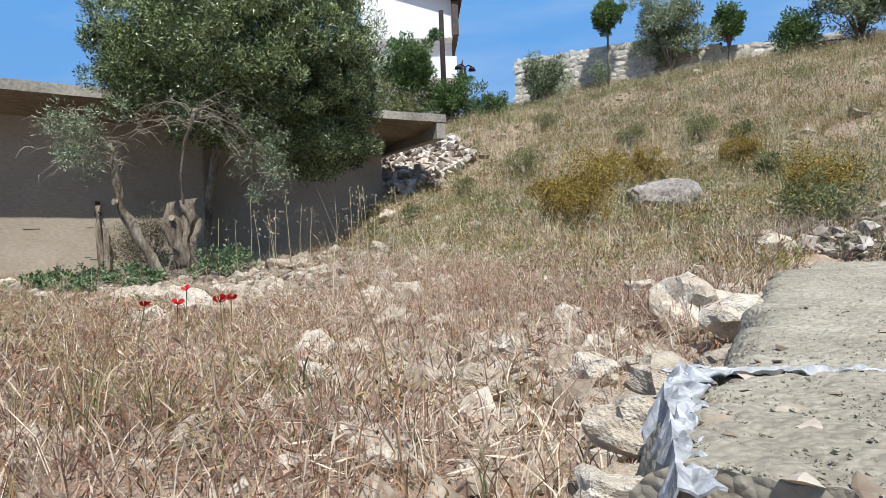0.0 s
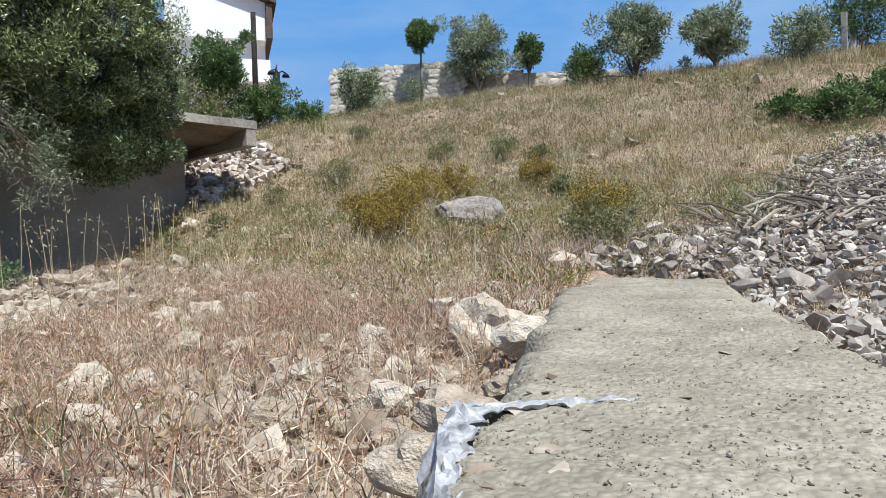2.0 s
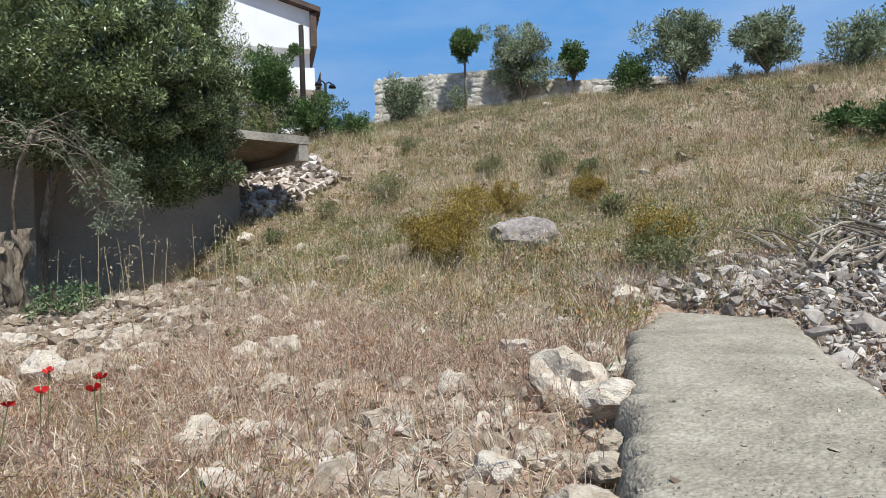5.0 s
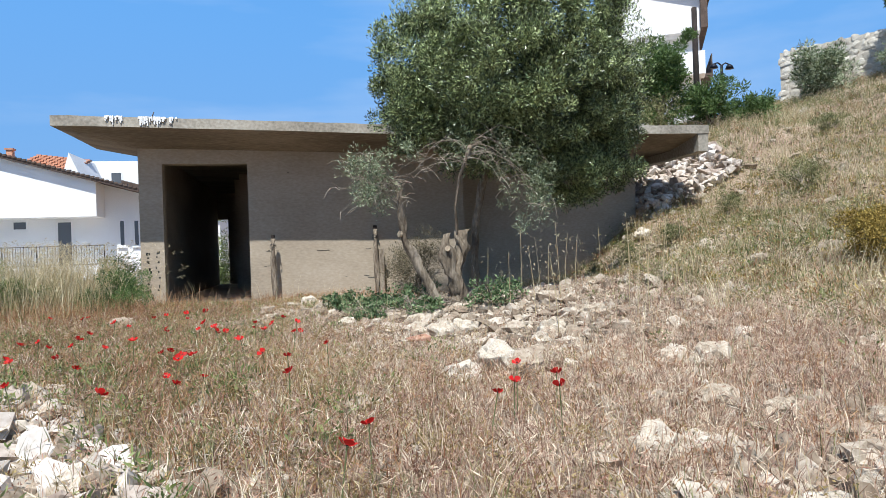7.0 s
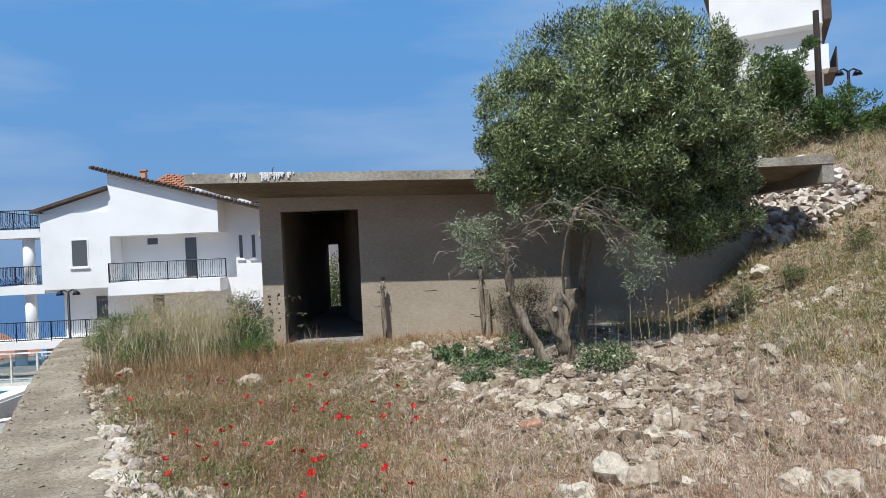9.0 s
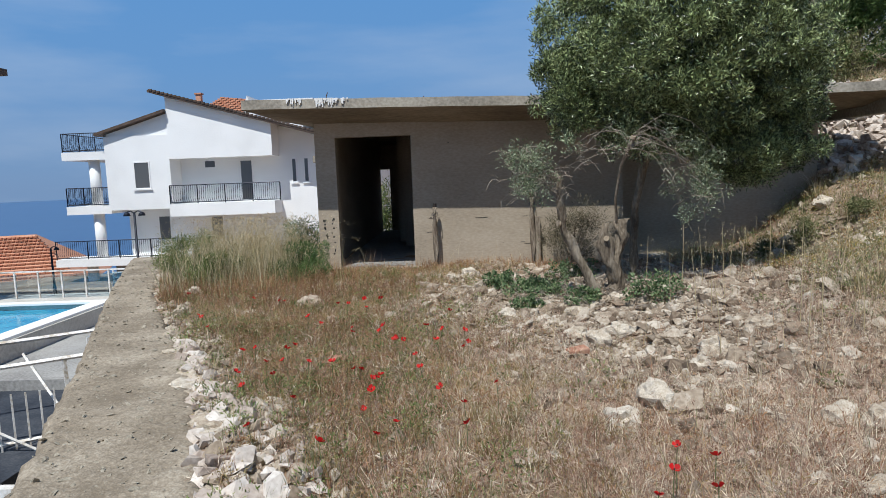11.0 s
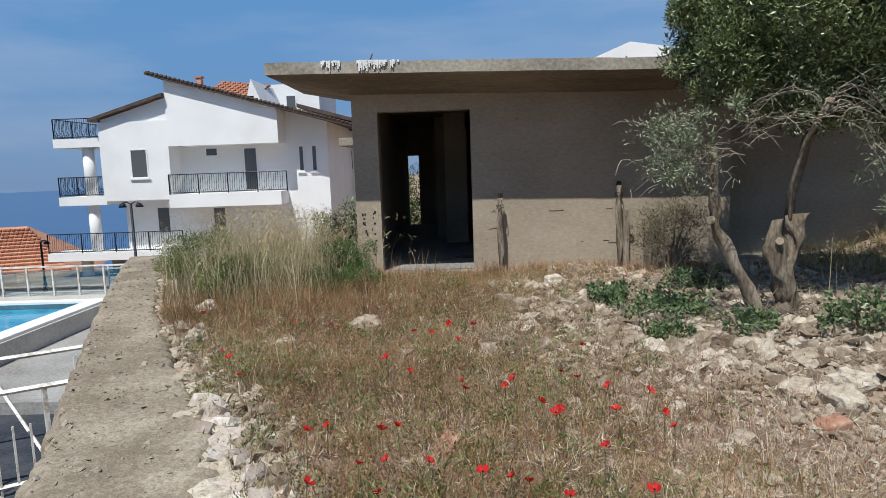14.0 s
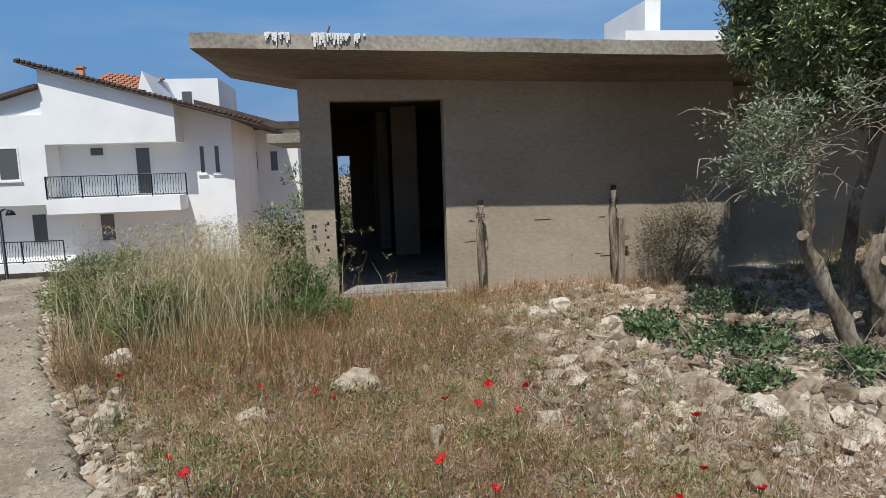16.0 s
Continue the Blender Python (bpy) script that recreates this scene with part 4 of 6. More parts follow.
# bank of stones beside the shell
x, y = rng.uniform(7.58, 9.5, 2600), rng.uniform(10.9, 14.6, 2600)
zz = ground_z(x, y)
rubble("stone_bank", "bank of loose white stones beside the concrete shell", x, y, np.clip(0.09 * np.exp(rng.normal(0, 0.45, 2600)), 0.04, 0.26), M_EDGE, seed=5, z=zz + rng.uniform(0, 0.25, 2600))
x, y = scatter(5000, 5.0, 20, 2.0, 18.0, lambda x, y: open_ground(x, y) * 0.5)
rubble("slope_stones", "scattered stones on the dry slope", x, y, np.clip(0.06 * np.exp(rng.normal(0, 0.5, len(x))), 0.025, 0.22), M_RUBBLE, seed=6)
x, y = scatter(5200, 0.7, 6.4, 5.2, 10.7, lambda x, y: open_ground(x, y) * np.exp(-(((x - 3.3) / 2.2) ** 2 + ((y - 8.0) / 2.2) ** 2) ** 2) * 0.55)
rubble("flat_stones", "broad flat limestone pieces round the olive tree", x, y, np.clip(0.062 * np.exp(rng.normal(0, 0.5, len(x))), 0.03, 0.19), M_RUBBLE, seed=15, flat=0.45, z=ground_z(x, y) + 0.015)
bm = bmesh.new()
for i in range(90):
    a = rs.uniform(-0.5, 0.9)
    p = Vector((rs.uniform(6.6, 9.2), rs.uniform(0.7, 1.9), 0))
    p.z = land(p.x, p.y) + rs.uniform(0.05, 0.2)
    ln = rs.uniform(0.4, 1.3)
    q = p + Vector((math.cos(a) * ln, math.sin(a) * ln, 0))
    q.z = land(q.x, q.y) + rs.uniform(0.05, 0.2)
    mid = (p + q) / 2 + Vector((rs.uniform(-0.06, 0.06), rs.uniform(-0.06, 0.06), rs.uniform(-0.02, 0.06)))
    tube(bm, [p, mid, q], [rs.uniform(0.008, 0.022), 0.01, 0.005], 5)
thing("brushwood", "pile of dry cut grey branches on rubble", "branches", data=finish("brushwood", bm, M_TWIG), kind="stuff")
for x, y, rz in ((2.35, 5.25, 20), (0.35, 5.1, 70)):
    ob = thing("broken_brick", "broken red clay brick among stones", "brick", pose(x, y, float(ground_z(np.array([x]), np.array([y]))[0]) + 0.04, 6, -5, rz), "broken bricks", finish("broken_brick", boxes((-0.09, 0.09, -0.05, 0.05, -0.035, 0.02), bevel=0.012), M_BRICK))

# torn plastic sheet along the wall end
def crumple(x, y, seed):
    return 0.55 * noise.noise((x * 22, y * 22, seed)) + 0.45 * abs(noise.noise((x * 47, y * 47, seed + 3)))


V, F = [], []
def drape(pts, tops, inward, fall, seed, across=10):
    """A crumpled strip that lies on the edge and hangs down over it."""
    off, n = len(V), 80
    d = [0.0]
    for a, b in zip(pts, pts[1:]):
        d.append(d[-1] + math.dist(a, b))
    for i in range(n + 1):
        t = d[-1] * i / n
        x, y, z = np.interp(t, d, [p[0] for p in pts]), np.interp(t, d, [p[1] for p in pts]), np.interp(t, d, tops)
        x2, y2 = np.interp(t + 0.01, d, [p[0] for p in pts]), np.interp(t + 0.01, d, [p[1] for p in pts])
        if i == n:
            x2, y2 = x + ux * 0.01, y + uy * 0.01
        ln = max(1e-6, math.hypot(x2 - x, y2 - y))
        ux, uy = (x2 - x) / ln, (y2 - y) / ln
        wi = float(np.interp(t / d[-1], np.linspace(0, 1, len(inward)), inward)) * (1 + 0.9 * noise.noise((t * 26, seed, 1)))
        wf = float(np.interp(t / d[-1], np.linspace(0, 1, len(fall)), fall)) * (1 + 0.9 * noise.noise((t * 19, seed, 7)))
        for j in range(across + 1):
            q = j / across * 2 - 1
            sx, dz = (-q * wi, 0.012) if q < 0 else (-q * 0.025, 0.012 - q * wf)
            c = 0.022 * crumple(x + sx * 3, y + q * 0.2, seed)
            V.append((x + uy * sx - uy * c * (q > 0), y - ux * sx + ux * c * (q > 0), z + dz + c * (q <= 0)))
    m = across + 1
    F.extend((off + i * m + j, off + i * m + j + 1, off + (i + 1) * m + j + 1, off + (i + 1) * m + j) for i in range(n) for j in range(across))


drape([(2.30, 0.42), (2.44, 0.54), (2.56, 0.645), (2.68, 0.715)], [1.335, 1.338, 1.34, 1.34], [0.035, 0.02, 0.05, 0.03], [0.13, 0.1, 0.12, 0.04], 1.0)
drape([(2.64, 0.70), (2.72, 0.665), (2.80, 0.59), (2.88, 0.50)], [1.338, 1.336, 1.335, 1.33], [0.045, 0.024, 0.02, 0.006], [0.002, 0.002, 0.002, 0.002], 2.0)
sheet = thing("plastic_sheet", "torn pale plastic sheet caught in the mortar", "plastic sheet", data=mesh_of("plastic_sheet", V, [np.array(F)], M_TARP, False))
md = sheet.modifiers.new("thickness", "SOLIDIFY")
md.thickness = 0.003

# crumbs of mortar on the wall end
r = np.random.default_rng(2)
k, q, i = r.uniform(0, 1, 9000) ** 1.6, r.uniform(0.03, 0.97, 9000), np.linspace(0, 1, 6)
lx, ly = np.interp(k, i, [p[0] for p in SLAB_L]), np.interp(k, i, [p[1] for p in SLAB_L])
rx, ry = np.interp(k, i, [p[0] for p in SLAB_R]), np.interp(k, i, [p[1] for p in SLAB_R])
x, y = lx + (rx - lx) * q, ly + (ry - ly) * q
z = np.array([1.347 + 0.018 * fbm(a, b, 1.7, 6.0) + 0.006 * fbm(a, b, 6.0, 6.0) for a, b in zip(x, y)])
rubble("mortar_crumbs", "coarse crumbs on the rough mortar", x, y, np.clip(0.002 * np.exp(rng.normal(0, 0.5, 9000)), 0.001, 0.006), M_MORTAR2, z=z - 0.001, flat=0.8, seed=12)


rubble("mortar_chips", "pale flat chips of stone set in the mortar", x[:110], y[:110], np.clip(0.016 * np.exp(rng.normal(0, 0.5, 110)), 0.007, 0.04), M_RUBBLE, z=z[:110] - 0.004, flat=0.22, seed=17)
# flakes and pebbles stuck on the retaining wall
k, q = r.uniform(0, 1, 2400), r.uniform(0.03, 0.97, 2400)
wy = 0.6 + 12.4 * k ** 1.3
lx = np.interp(wy, [p[1] for p in WALL_L], [p[0] for p in WALL_L])
rx = np.interp(wy, [p[1] for p in WALL_R], [p[0] for p in WALL_R])
x = lx + (rx - lx) * q
rubble("mortar_flakes", "flat flakes of broken mortar on the wall top", x, wy, np.clip(0.015 * np.exp(r.normal(0, 0.55, 2400)), 0.006, 0.05), M_MORTAR2, z=np.array([1.168 + 0.018 * fbm(a, b, 1.7, 2.0) for a, b in zip(x, wy)]), flat=0.3, seed=13)


# ---- grass and weeds ----
def near_dens(x, y):
    d = np.hypot(x - 1.2, y - 1.5)
    return open_ground(x, y) * (1 - 0.88 * rubble_at(x, y)) * np.clip(1.25 - d / 11, 0.25, 1)


x, y = scatter(420000, -3.5, 6.5, 0.55, 10.8, near_dens)
n = len(x)
warm = np.clip((x - 0.7) / 1.2, 0, 1)
pick = rng.uniform(0, 1, n)
gsel = pick < 0.07 + 0.22 * (1 - warm)
rsel = (~gsel) & (pick < 0.22 + 0.56 * (1 - warm))
ssel = ~(gsel | rsel)
blades("dry_grass", "thick bleached dry grass over the plot", "grass", x[ssel], y[ssel], rng.uniform(0.04, 0.17, ssel.sum()), rng.uniform(0.002, 0.0045, ssel.sum()), 0.95, M_STRAW)
blades("russet_grass", "reddish brown drying weeds", "grass", x[rsel], y[rsel], rng.uniform(0.05, 0.21, rsel.sum()), rng.uniform(0.002, 0.0042, rsel.sum()), 0.85, M_RUSSET)
blades("green_grass", "olive green weeds between dry grass", "grass", x[gsel], y[gsel], rng.uniform(0.05, 0.22, gsel.sum()), rng.uniform(0.002, 0.0042, gsel.sum()), 0.8, M_GREEN)


def tussocks(name, label, x, y, per, h0, h1, width, spread, material):
    """Tufts of blades that spread outwards from their roots."""
    k = len(x)
    scale = np.repeat(rng.uniform(0.6, 1.25, k), per)
    ox, oy = rng.normal(0, 1, k * per), rng.normal(0, 1, k * per)
    bx, by = np.repeat(x, per) + ox * spread * 0.3 * scale, np.repeat(y, per) + oy * spread * 0.3 * scale
    z = np.repeat(ground_z(x, y), per) - 0.01
    h = rng.uniform(h0, h1, k * per) * scale
    n = k * per
    f = rng.uniform(0, np.pi, n)
    w = np.stack([np.cos(f), np.sin(f), np.zeros(n)], 1) * (width * rng.uniform(0.6, 1.4, n) / 2)[:, None]
    lean = np.stack([ox * spread * scale, oy * spread * scale, h], 1)
    base = np.stack([bx, by, z], 1)
    mid = base + lean * np.array([0.35, 0.35, 0.62])
    V = np.stack([base - w, base + w, mid + w * 0.8, mid - w * 0.8, base + lean], 1).reshape(-1, 3)
    q = np.arange(n)[:, None] * 5
    return thing(name, label, "grass", data=mesh_of(name, V, [q + np.array([[0, 1, 2, 3]]), q + np.array([[3, 2, 4]])], material), kind="stuff")


def seed_heads(name, label, x, y, h0, h1, per, length, width, material, seed, droop=0.9):
    """Feathery drooping heads at the tips of thin stalks."""
    z = ground_z(x, y)
    h = rng.uniform(h0, h1, len(x))
    c = np.stack([x, y, z + h], 1)
    return thing(name, label, "grass", data=leaf_mesh(name, c, np.full(len(x), 0.02), per, length, width, material, 0.9, droop, seed), kind="stuff")


stony = lambda x, y: 1 - 0.9 * rubble_at(x, y)
x, y = scatter(1500, -2.8, 2.2, 1.4, 10.4, lambda x, y: open_ground(x, y) * stony(x, y) * 0.7)
tussocks("meadow_tufts", "olive tufts of drying meadow weeds", x, y, 24, 0.06, 0.17, 0.003, 0.07, M_MEADOW)
x, y = scatter(700, -2.8, 2.4, 1.2, 10.4, lambda x, y: open_ground(x, y) * stony(x, y) * np.clip(0.8 - 0.2 * x, 0.1, 0.8))
tussocks("green_tufts", "green tufts in the meadow", x, y, 24, 0.06, 0.18, 0.003, 0.06, M_GREEN)
x, y = scatter(15000, -2.6, 4.6, 1.0, 9.6, lambda x, y: open_ground(x, y) * stony(x, y) * 0.75)
seed_heads("brome_heads", "feathery pinkish seed heads of dry brome", x, y, 0.06, 0.2, 7, 0.032, 0.003, M_BROME, 311)
x, y = scatter(3200, -2.6, 3.2, 1.4, 10.2, lambda x, y: open_ground(x, y) * stony(x, y) * 0.75)
seed_heads("straw_heads", "pale seed heads of dry grass", x, y, 0.08, 0.22, 5, 0.026, 0.003, M_OATS, 313)
x, y = scatter(1300, 1.8, 5.2, 1.2, 7.0, lambda x, y: open_ground(x, y) * stony(x, y) * 0.7)
tussocks("straw_tufts", "bleached matted tufts of dry grass", x, y, 36, 0.04, 0.13, 0.0028, 0.12, M_STRAW)


def slope_dens(x, y):
    d = np.hypot(x - 2, y - 0.3)
    return open_ground(x, y) * (1 - 0.9 * rubble_at(x, y)) * np.clip(1.3 - d / 22, 0.25, 1)


x, y = scatter(250000, 5.2, 24, 1.2, 24, slope_dens)
n = len(x)
pick = rng.uniform(0, 1, n) + 0.35 * np.sin(x * 0.9 + 1.3 * np.sin(y * 0.7)) * np.cos(y * 0.8)
gsel = pick < 0.78
osel = pick > 1.02
ssel = ~(gsel | osel)
wide = 0.0045 + 0.00045 * np.hypot(x - 2, y)
blades("slope_grass", "dry straw covering the hillside", "grass", x[ssel], y[ssel], rng.uniform(0.07, 0.26, ssel.sum()), wide[ssel] * 0.75, 1.15, M_STRAW)
blades("slope_weeds", "green and olive weeds on the hillside", "grass", x[gsel], y[gsel], rng.uniform(0.07, 0.26, gsel.sum()), wide[gsel] * 0.8, 0.85, M_GREEN)
blades("slope_oats", "pale wild oats on the hillside", "grass", x[osel], y[osel], rng.uniform(0.18, 0.45, osel.sum()), wide[osel] * 0.7, 0.5, M_OATS)
for name, label, count, h0, h1, spread, material in (("slope_tufts", "olive tussocks on the hillside", 900, 0.08, 0.2, 0.10, M_MEADOW), ("slope_straw_tufts", "bleached tussocks on the hillside", 700, 0.1, 0.24, 0.12, M_STRAW), ("slope_oat_tufts", "tall pale oat tussocks on the hillside", 320, 0.18, 0.36, 0.11, M_OATS)):
    x, y = scatter(count, 4.6, 19, 1.8, 18, lambda x, y: open_ground(x, y) * stony(x, y))
    tussocks(name, label, x, y, 30, h0, h1, 0.0048, spread, material)
x, y = scatter(9000, 4.6, 16, 1.8, 15, lambda x, y: open_ground(x, y) * stony(x, y) * 0.8)
seed_heads("slope_heads", "pale oat heads over the hillside", x, y, 0.12, 0.34, 5, 0.035, 0.007, M_OATS, 312)
# low tufts of weed between the grass
def tufts(name, label, n, x0, x1, y0, y1, material, r0, r1, per, leaf, seed, accept):
    x, y = scatter(n, x0, x1, y0, y1, accept)
    z = ground_z(x, y)
    c = np.stack([x, y, z + 0.06], 1)
    return thing(name, label, "weeds", data=leaf_mesh(name, c, rng.uniform(r0, r1, len(x)), per, leaf[0], leaf[1], material, 0.6, 0.0, seed), kind="stuff")
tufts("dark_weeds", "dark green low weeds in the dry grass", 1500, -2.6, 4.5, 0.9, 10, M_SHRUB, 0.06, 0.19, 60, (0.035, 0.009), 301, lambda x, y: open_ground(x, y) * np.clip(0.85 - x * 0.4, 0.03, 0.8))
tufts("brown_weeds", "brown seeding weeds in the dry grass", 5200, -2.6, 6, 0.9, 10.5, M_RUSSET, 0.05, 0.17, 60, (0.03, 0.0045), 302, lambda x, y: open_ground(x, y) * np.clip(0.8 - 0.15 * x, 0.15, 0.8) * np.clip((y - 1) / 3.5, 0.25, 1) * (1 - rubble_at(x, y)))
tufts("pale_tufts", "pale broken grass tufts", 1500, -2, 6, 0.9, 9, M_STRAW, 0.05, 0.15, 50, (0.06, 0.004), 303, lambda x, y: open_ground(x, y) * 0.6 * (1 - rubble_at(x, y)))
tufts("hill_weeds", "low olive weeds over the hillside", 5200, 5, 20, 1.5, 18, M_SHRUB, 0.1, 0.3, 44, (0.05, 0.007), 304, lambda x, y: open_ground(x, y) * 0.5 * (0.4 + (np.sin(x * 1.3) * np.cos(y * 1.1) > -0.1)))
tufts("hill_brush", "low brown brush over the hillside", 3600, 5, 20, 1.5, 18, M_RUSSET, 0.1, 0.22, 42, (0.05, 0.009), 305, lambda x, y: open_ground(x, y) * 0.4)
tufts("hill_flowers", "small yellow flowering weeds on the hillside", 2600, 5, 13, 1.8, 11, M_YELLOW, 0.06, 0.18, 40, (0.03, 0.009), 306, lambda x, y: open_ground(x, y) * 0.4)
tufts("meadow_leaves", "small olive leaves of low meadow weeds", 3600, -2.7, 3.0, 1.2, 10.4, M_MEADOW, 0.05, 0.14, 52, (0.018, 0.006), 307, lambda x, y: open_ground(x, y) * np.clip(0.75 - 0.12 * x, 0.2, 0.9) * (1 - 0.8 * rubble_at(x, y)))
tufts("pink_meadow", "pinkish dry seeding weeds", 3000, -2.5, 4.6, 1.0, 9.6, M_BROME, 0.05, 0.13, 44, (0.018, 0.0045), 308, lambda x, y: open_ground(x, y) * 0.6 * (1 - 0.8 * rubble_at(x, y)))
tufts("hill_leaves", "small olive leaves of low hillside weeds", 6500, 4.6, 17, 1.8, 16, M_GREEN, 0.09, 0.24, 46, (0.026, 0.008), 309, lambda x, y: open_ground(x, y) * 0.7)
u, v = rng.uniform(-0.2, 1.2, 2600), rng.uniform(0.05, 1.0, 2600)
x, y = 5.75 + 0.85 * u + 0.6 * v, 2.27 - 0.65 * u + 0.8 * v
blades("end_grass", "dry grass at the wall end", "grass", x, y, rng.uniform(0.06, 0.28, 2600), rng.uniform(0.002, 0.0045, 2600), 0.6, M_STRAW)
# tall dry stems standing out of the grass
x, y = scatter(2600, -2.5, 14, 0.9, 12, lambda x, y: open_ground(x, y) * 0.55)
blades("tall_stems", "tall thin dead grass stems", "grass", x, y, rng.uniform(0.25, 0.6, len(x)), rng.uniform(0.002, 0.0035, len(x)), 0.35, M_OATS)
# thin weeds rooted at the house wall and the door
x, y = rng.uniform(-0.9, 3.6, 1500), rng.uniform(10.2, 10.72, 1500)
blades("wall_weeds", "thin weeds along the foot of the house wall", "weeds", x, y, rng.uniform(0.06, 0.26, 1500), rng.uniform(0.004, 0.007, 1500), 0.5, M_RUSSET)


def oat_plant(x, y, h, seed):
    t = thing("wild_oat", "tall wild oat with hanging pale seed heads", "grass plant", pose(x, y, float(ground_z(np.array([x]), np.array([y]))[0]), 0, 0, seed * 50), "wild oats")
    r = random.Random(seed)
    bm = bmesh.new()
    tube(bm, [(0, 0, -0.02), (0.02, 0, h * 0.5), (0.05, 0.02, h)], [0.004, 0.003, 0.002], 5)
    part("stem", bm, M_OATS, t)
    cl = [(0.04 + r.uniform(-0.07, 0.07), r.uniform(-0.07, 0.07), h * r.uniform(0.62, 1.0)) for _ in range(11)]
    part("seed_head", leaf_mesh("seed_head", cl, [0.012] * 11, 2, 0.03, 0.008, M_OATS, droop=1.6, seed=seed), M_OATS, t)["kind"] = "stuff"
    return t


for i in range(26):
    oat_plant(rng.uniform(3.3, 5.6), rng.uniform(4.6, 7.6), rng.uniform(0.45, 0.8), i + 1)

# ---- poppies ----
POPPY_AT = [(0.05, 6.93), (0.19, 6.69), (0.49, 6.92), (-0.54, 6.98), (-1.11, 6.17), (0.74, 5.56), (1.09, 5.66), (1.41, 5.35), (1.41, 4.85), (-0.24, 4.98), (-0.33, 4.94), (0.05, 4.88), (0.14, 4.82), (-0.01, 4.51), (-0.23, 4.46), (0.15, 4.56), (0.5, 4.37), (0.72, 4.45), (1.05, 4.7), (0.85, 4.38), (0.91, 5.17), (0.4, 6.64), (0.88, 5.29), (1.2, 5.48), (1.46, 5.18), (0.85, 4.25),
            (0.28, 4.57), (0.1, 4.37), (0.02, 4.03), (0.35, 3.82), (0.81, 3.93), (1.07, 3.43), (0.97, 3.26), (1.42, 3.58), (1.62, 3.89), (0.26, 3.37), (0.68, 3.15), (2.37, 2.88), (2.56, 2.91), (-0.97, 5.92), (0.37, 7.03), (-0.67, 7.2), (-1.02, 7.28), (-1.92, 7.68), (-1.24, 6.35)]
POPPY_AT += [(-0.06, 6.07), (0.12, 5.81), (2.32, 2.77), (2.14, 2.49), (2.45, 2.58), (1.58, 1.9), (1.42, 3.37), (0.92, 4.97), (1.15, 4.25), (1.23, 5.1)]


def poppy(x, y, h, size, seed):
    r = random.Random(seed)
    z = float(ground_z(np.array([x]), np.array([y]))[0])
    t = thing("poppy", "red poppy in bloom on a thin stem", "flower", pose(x, y, z, 0, 0, r.uniform(0, 360)), "poppies")
    lx = r.uniform(-0.05, 0.05)
    bm = bmesh.new()
    tube(bm, [(0, 0, -0.02), (lx * 0.3, 0, h * 0.5), (lx, 0, h)], 0.0022, 5)
    part("stem", bm, M_STEM, t)
    tilt = Euler((r.uniform(-0.7, 0.7), r.uniform(-0.7, 0.7), 0)).to_matrix()
    for k in range(4):
        bm = bmesh.new()
        a0 = k * math.pi / 2
        rows = []
        for i in range(4):
            q = i / 3
            w = 0.75 * math.sin(0.35 + 1.9 * q) if i else 0.15
            row = []
            for j in range(5):
                a = a0 + (j / 2 - 1) * w
                p = Vector((math.cos(a) * size * q, math.sin(a) * size * q, size * (0.55 * q * q + 0.06 * (k % 2) + 0.1 * math.sin(5 * a + seed) * q)))
                row.append(bm.verts.new(tilt @ p + Vector((lx, 0, h))))
            rows.append(row)
        for u, v in zip(rows, rows[1:]):
            for j in range(4):
                bm.faces.new((u[j], u[j + 1], v[j + 1], v[j]))
        part("petal", bm, M_POPPY, t, smooth=True)
    bm = bmesh.new()
    bmesh.ops.create_icosphere(bm, subdivisions=1, radius=size * 0.2, matrix=Matrix.Translation((lx, 0, h + size * 0.15)))
    part("seed_pod", bm, M_DARK, t)
    return t


rs = random.Random(33)
for i, (x, y) in enumerate(POPPY_AT):
    poppy(x, y, rs.uniform(0.17, 0.25), rs.uniform(0.019, 0.029), i)
for i in range(10):
    cx, cy = rs.choice(((0.6, 4.3), (1.2, 5.4), (0.2, 6.4), (0.9, 3.2), (0.4, 5.3)))
    poppy(cx + rs.gauss(0, 0.45), cy + rs.gauss(0, 0.5), rs.uniform(0.12, 0.24), rs.uniform(0.016, 0.026), 60 + i)

# ---- bushes on the plot ----
shrub("green_shrub", "bright green shrub by the wall", "shrub", -2.7, 9.75, 1.45, 0.78, M_SHRUB, 17000, (0.032, 0.010), 3, depth=1.1)
shrub("green_shrub", "dense grey-green shrub by the doorway", "shrub", -0.98, 9.55, 1.15, 0.62, M_LEAF, 16000, (0.028, 0.009), 4)
shrub("dark_shrub", "tall dark shrub against the house side", "shrub", -1.4, 11.6, 0.9, 0.95, M_LEAF, 5000, (0.05, 0.016), 5)
shrub("wall_shrub", "dry brownish bush against the lit wall", "shrub", 3.2, 10.4, 1.15, 1.1, mat("faded_leaf", [(0.07, 0.06, 0.035), (0.13, 0.11, 0.065), (0.22, 0.19, 0.12)], 1, 6, 0.7, 0, rnd="island", rnd_amt=0.4), 8000, (0.055, 0.007), 6, depth=0.45)
x, y = rng.normal(-1.95, 0.42, 4200), rng.normal(9.9, 0.55, 4200)
k = open_ground(x, y)
x, y = x[k], y[k]
blades("tall_grass", "tall pale dry grass by the wall", "grass", x, y, rng.uniform(0.4, 1.05, len(x)), rng.uniform(0.003, 0.006, len(x)), 0.4, M_OATS)
x, y = rng.normal(-1.8, 0.5, 2200), rng.normal(9.8, 0.5, 2200)
k = open_ground(x, y)
seed_heads("tall_grass_heads", "fluffy pale heads of tall dry grass", x[k], y[k], 0.35, 1.0, 7, 0.04, 0.005, M_OATS, 314)
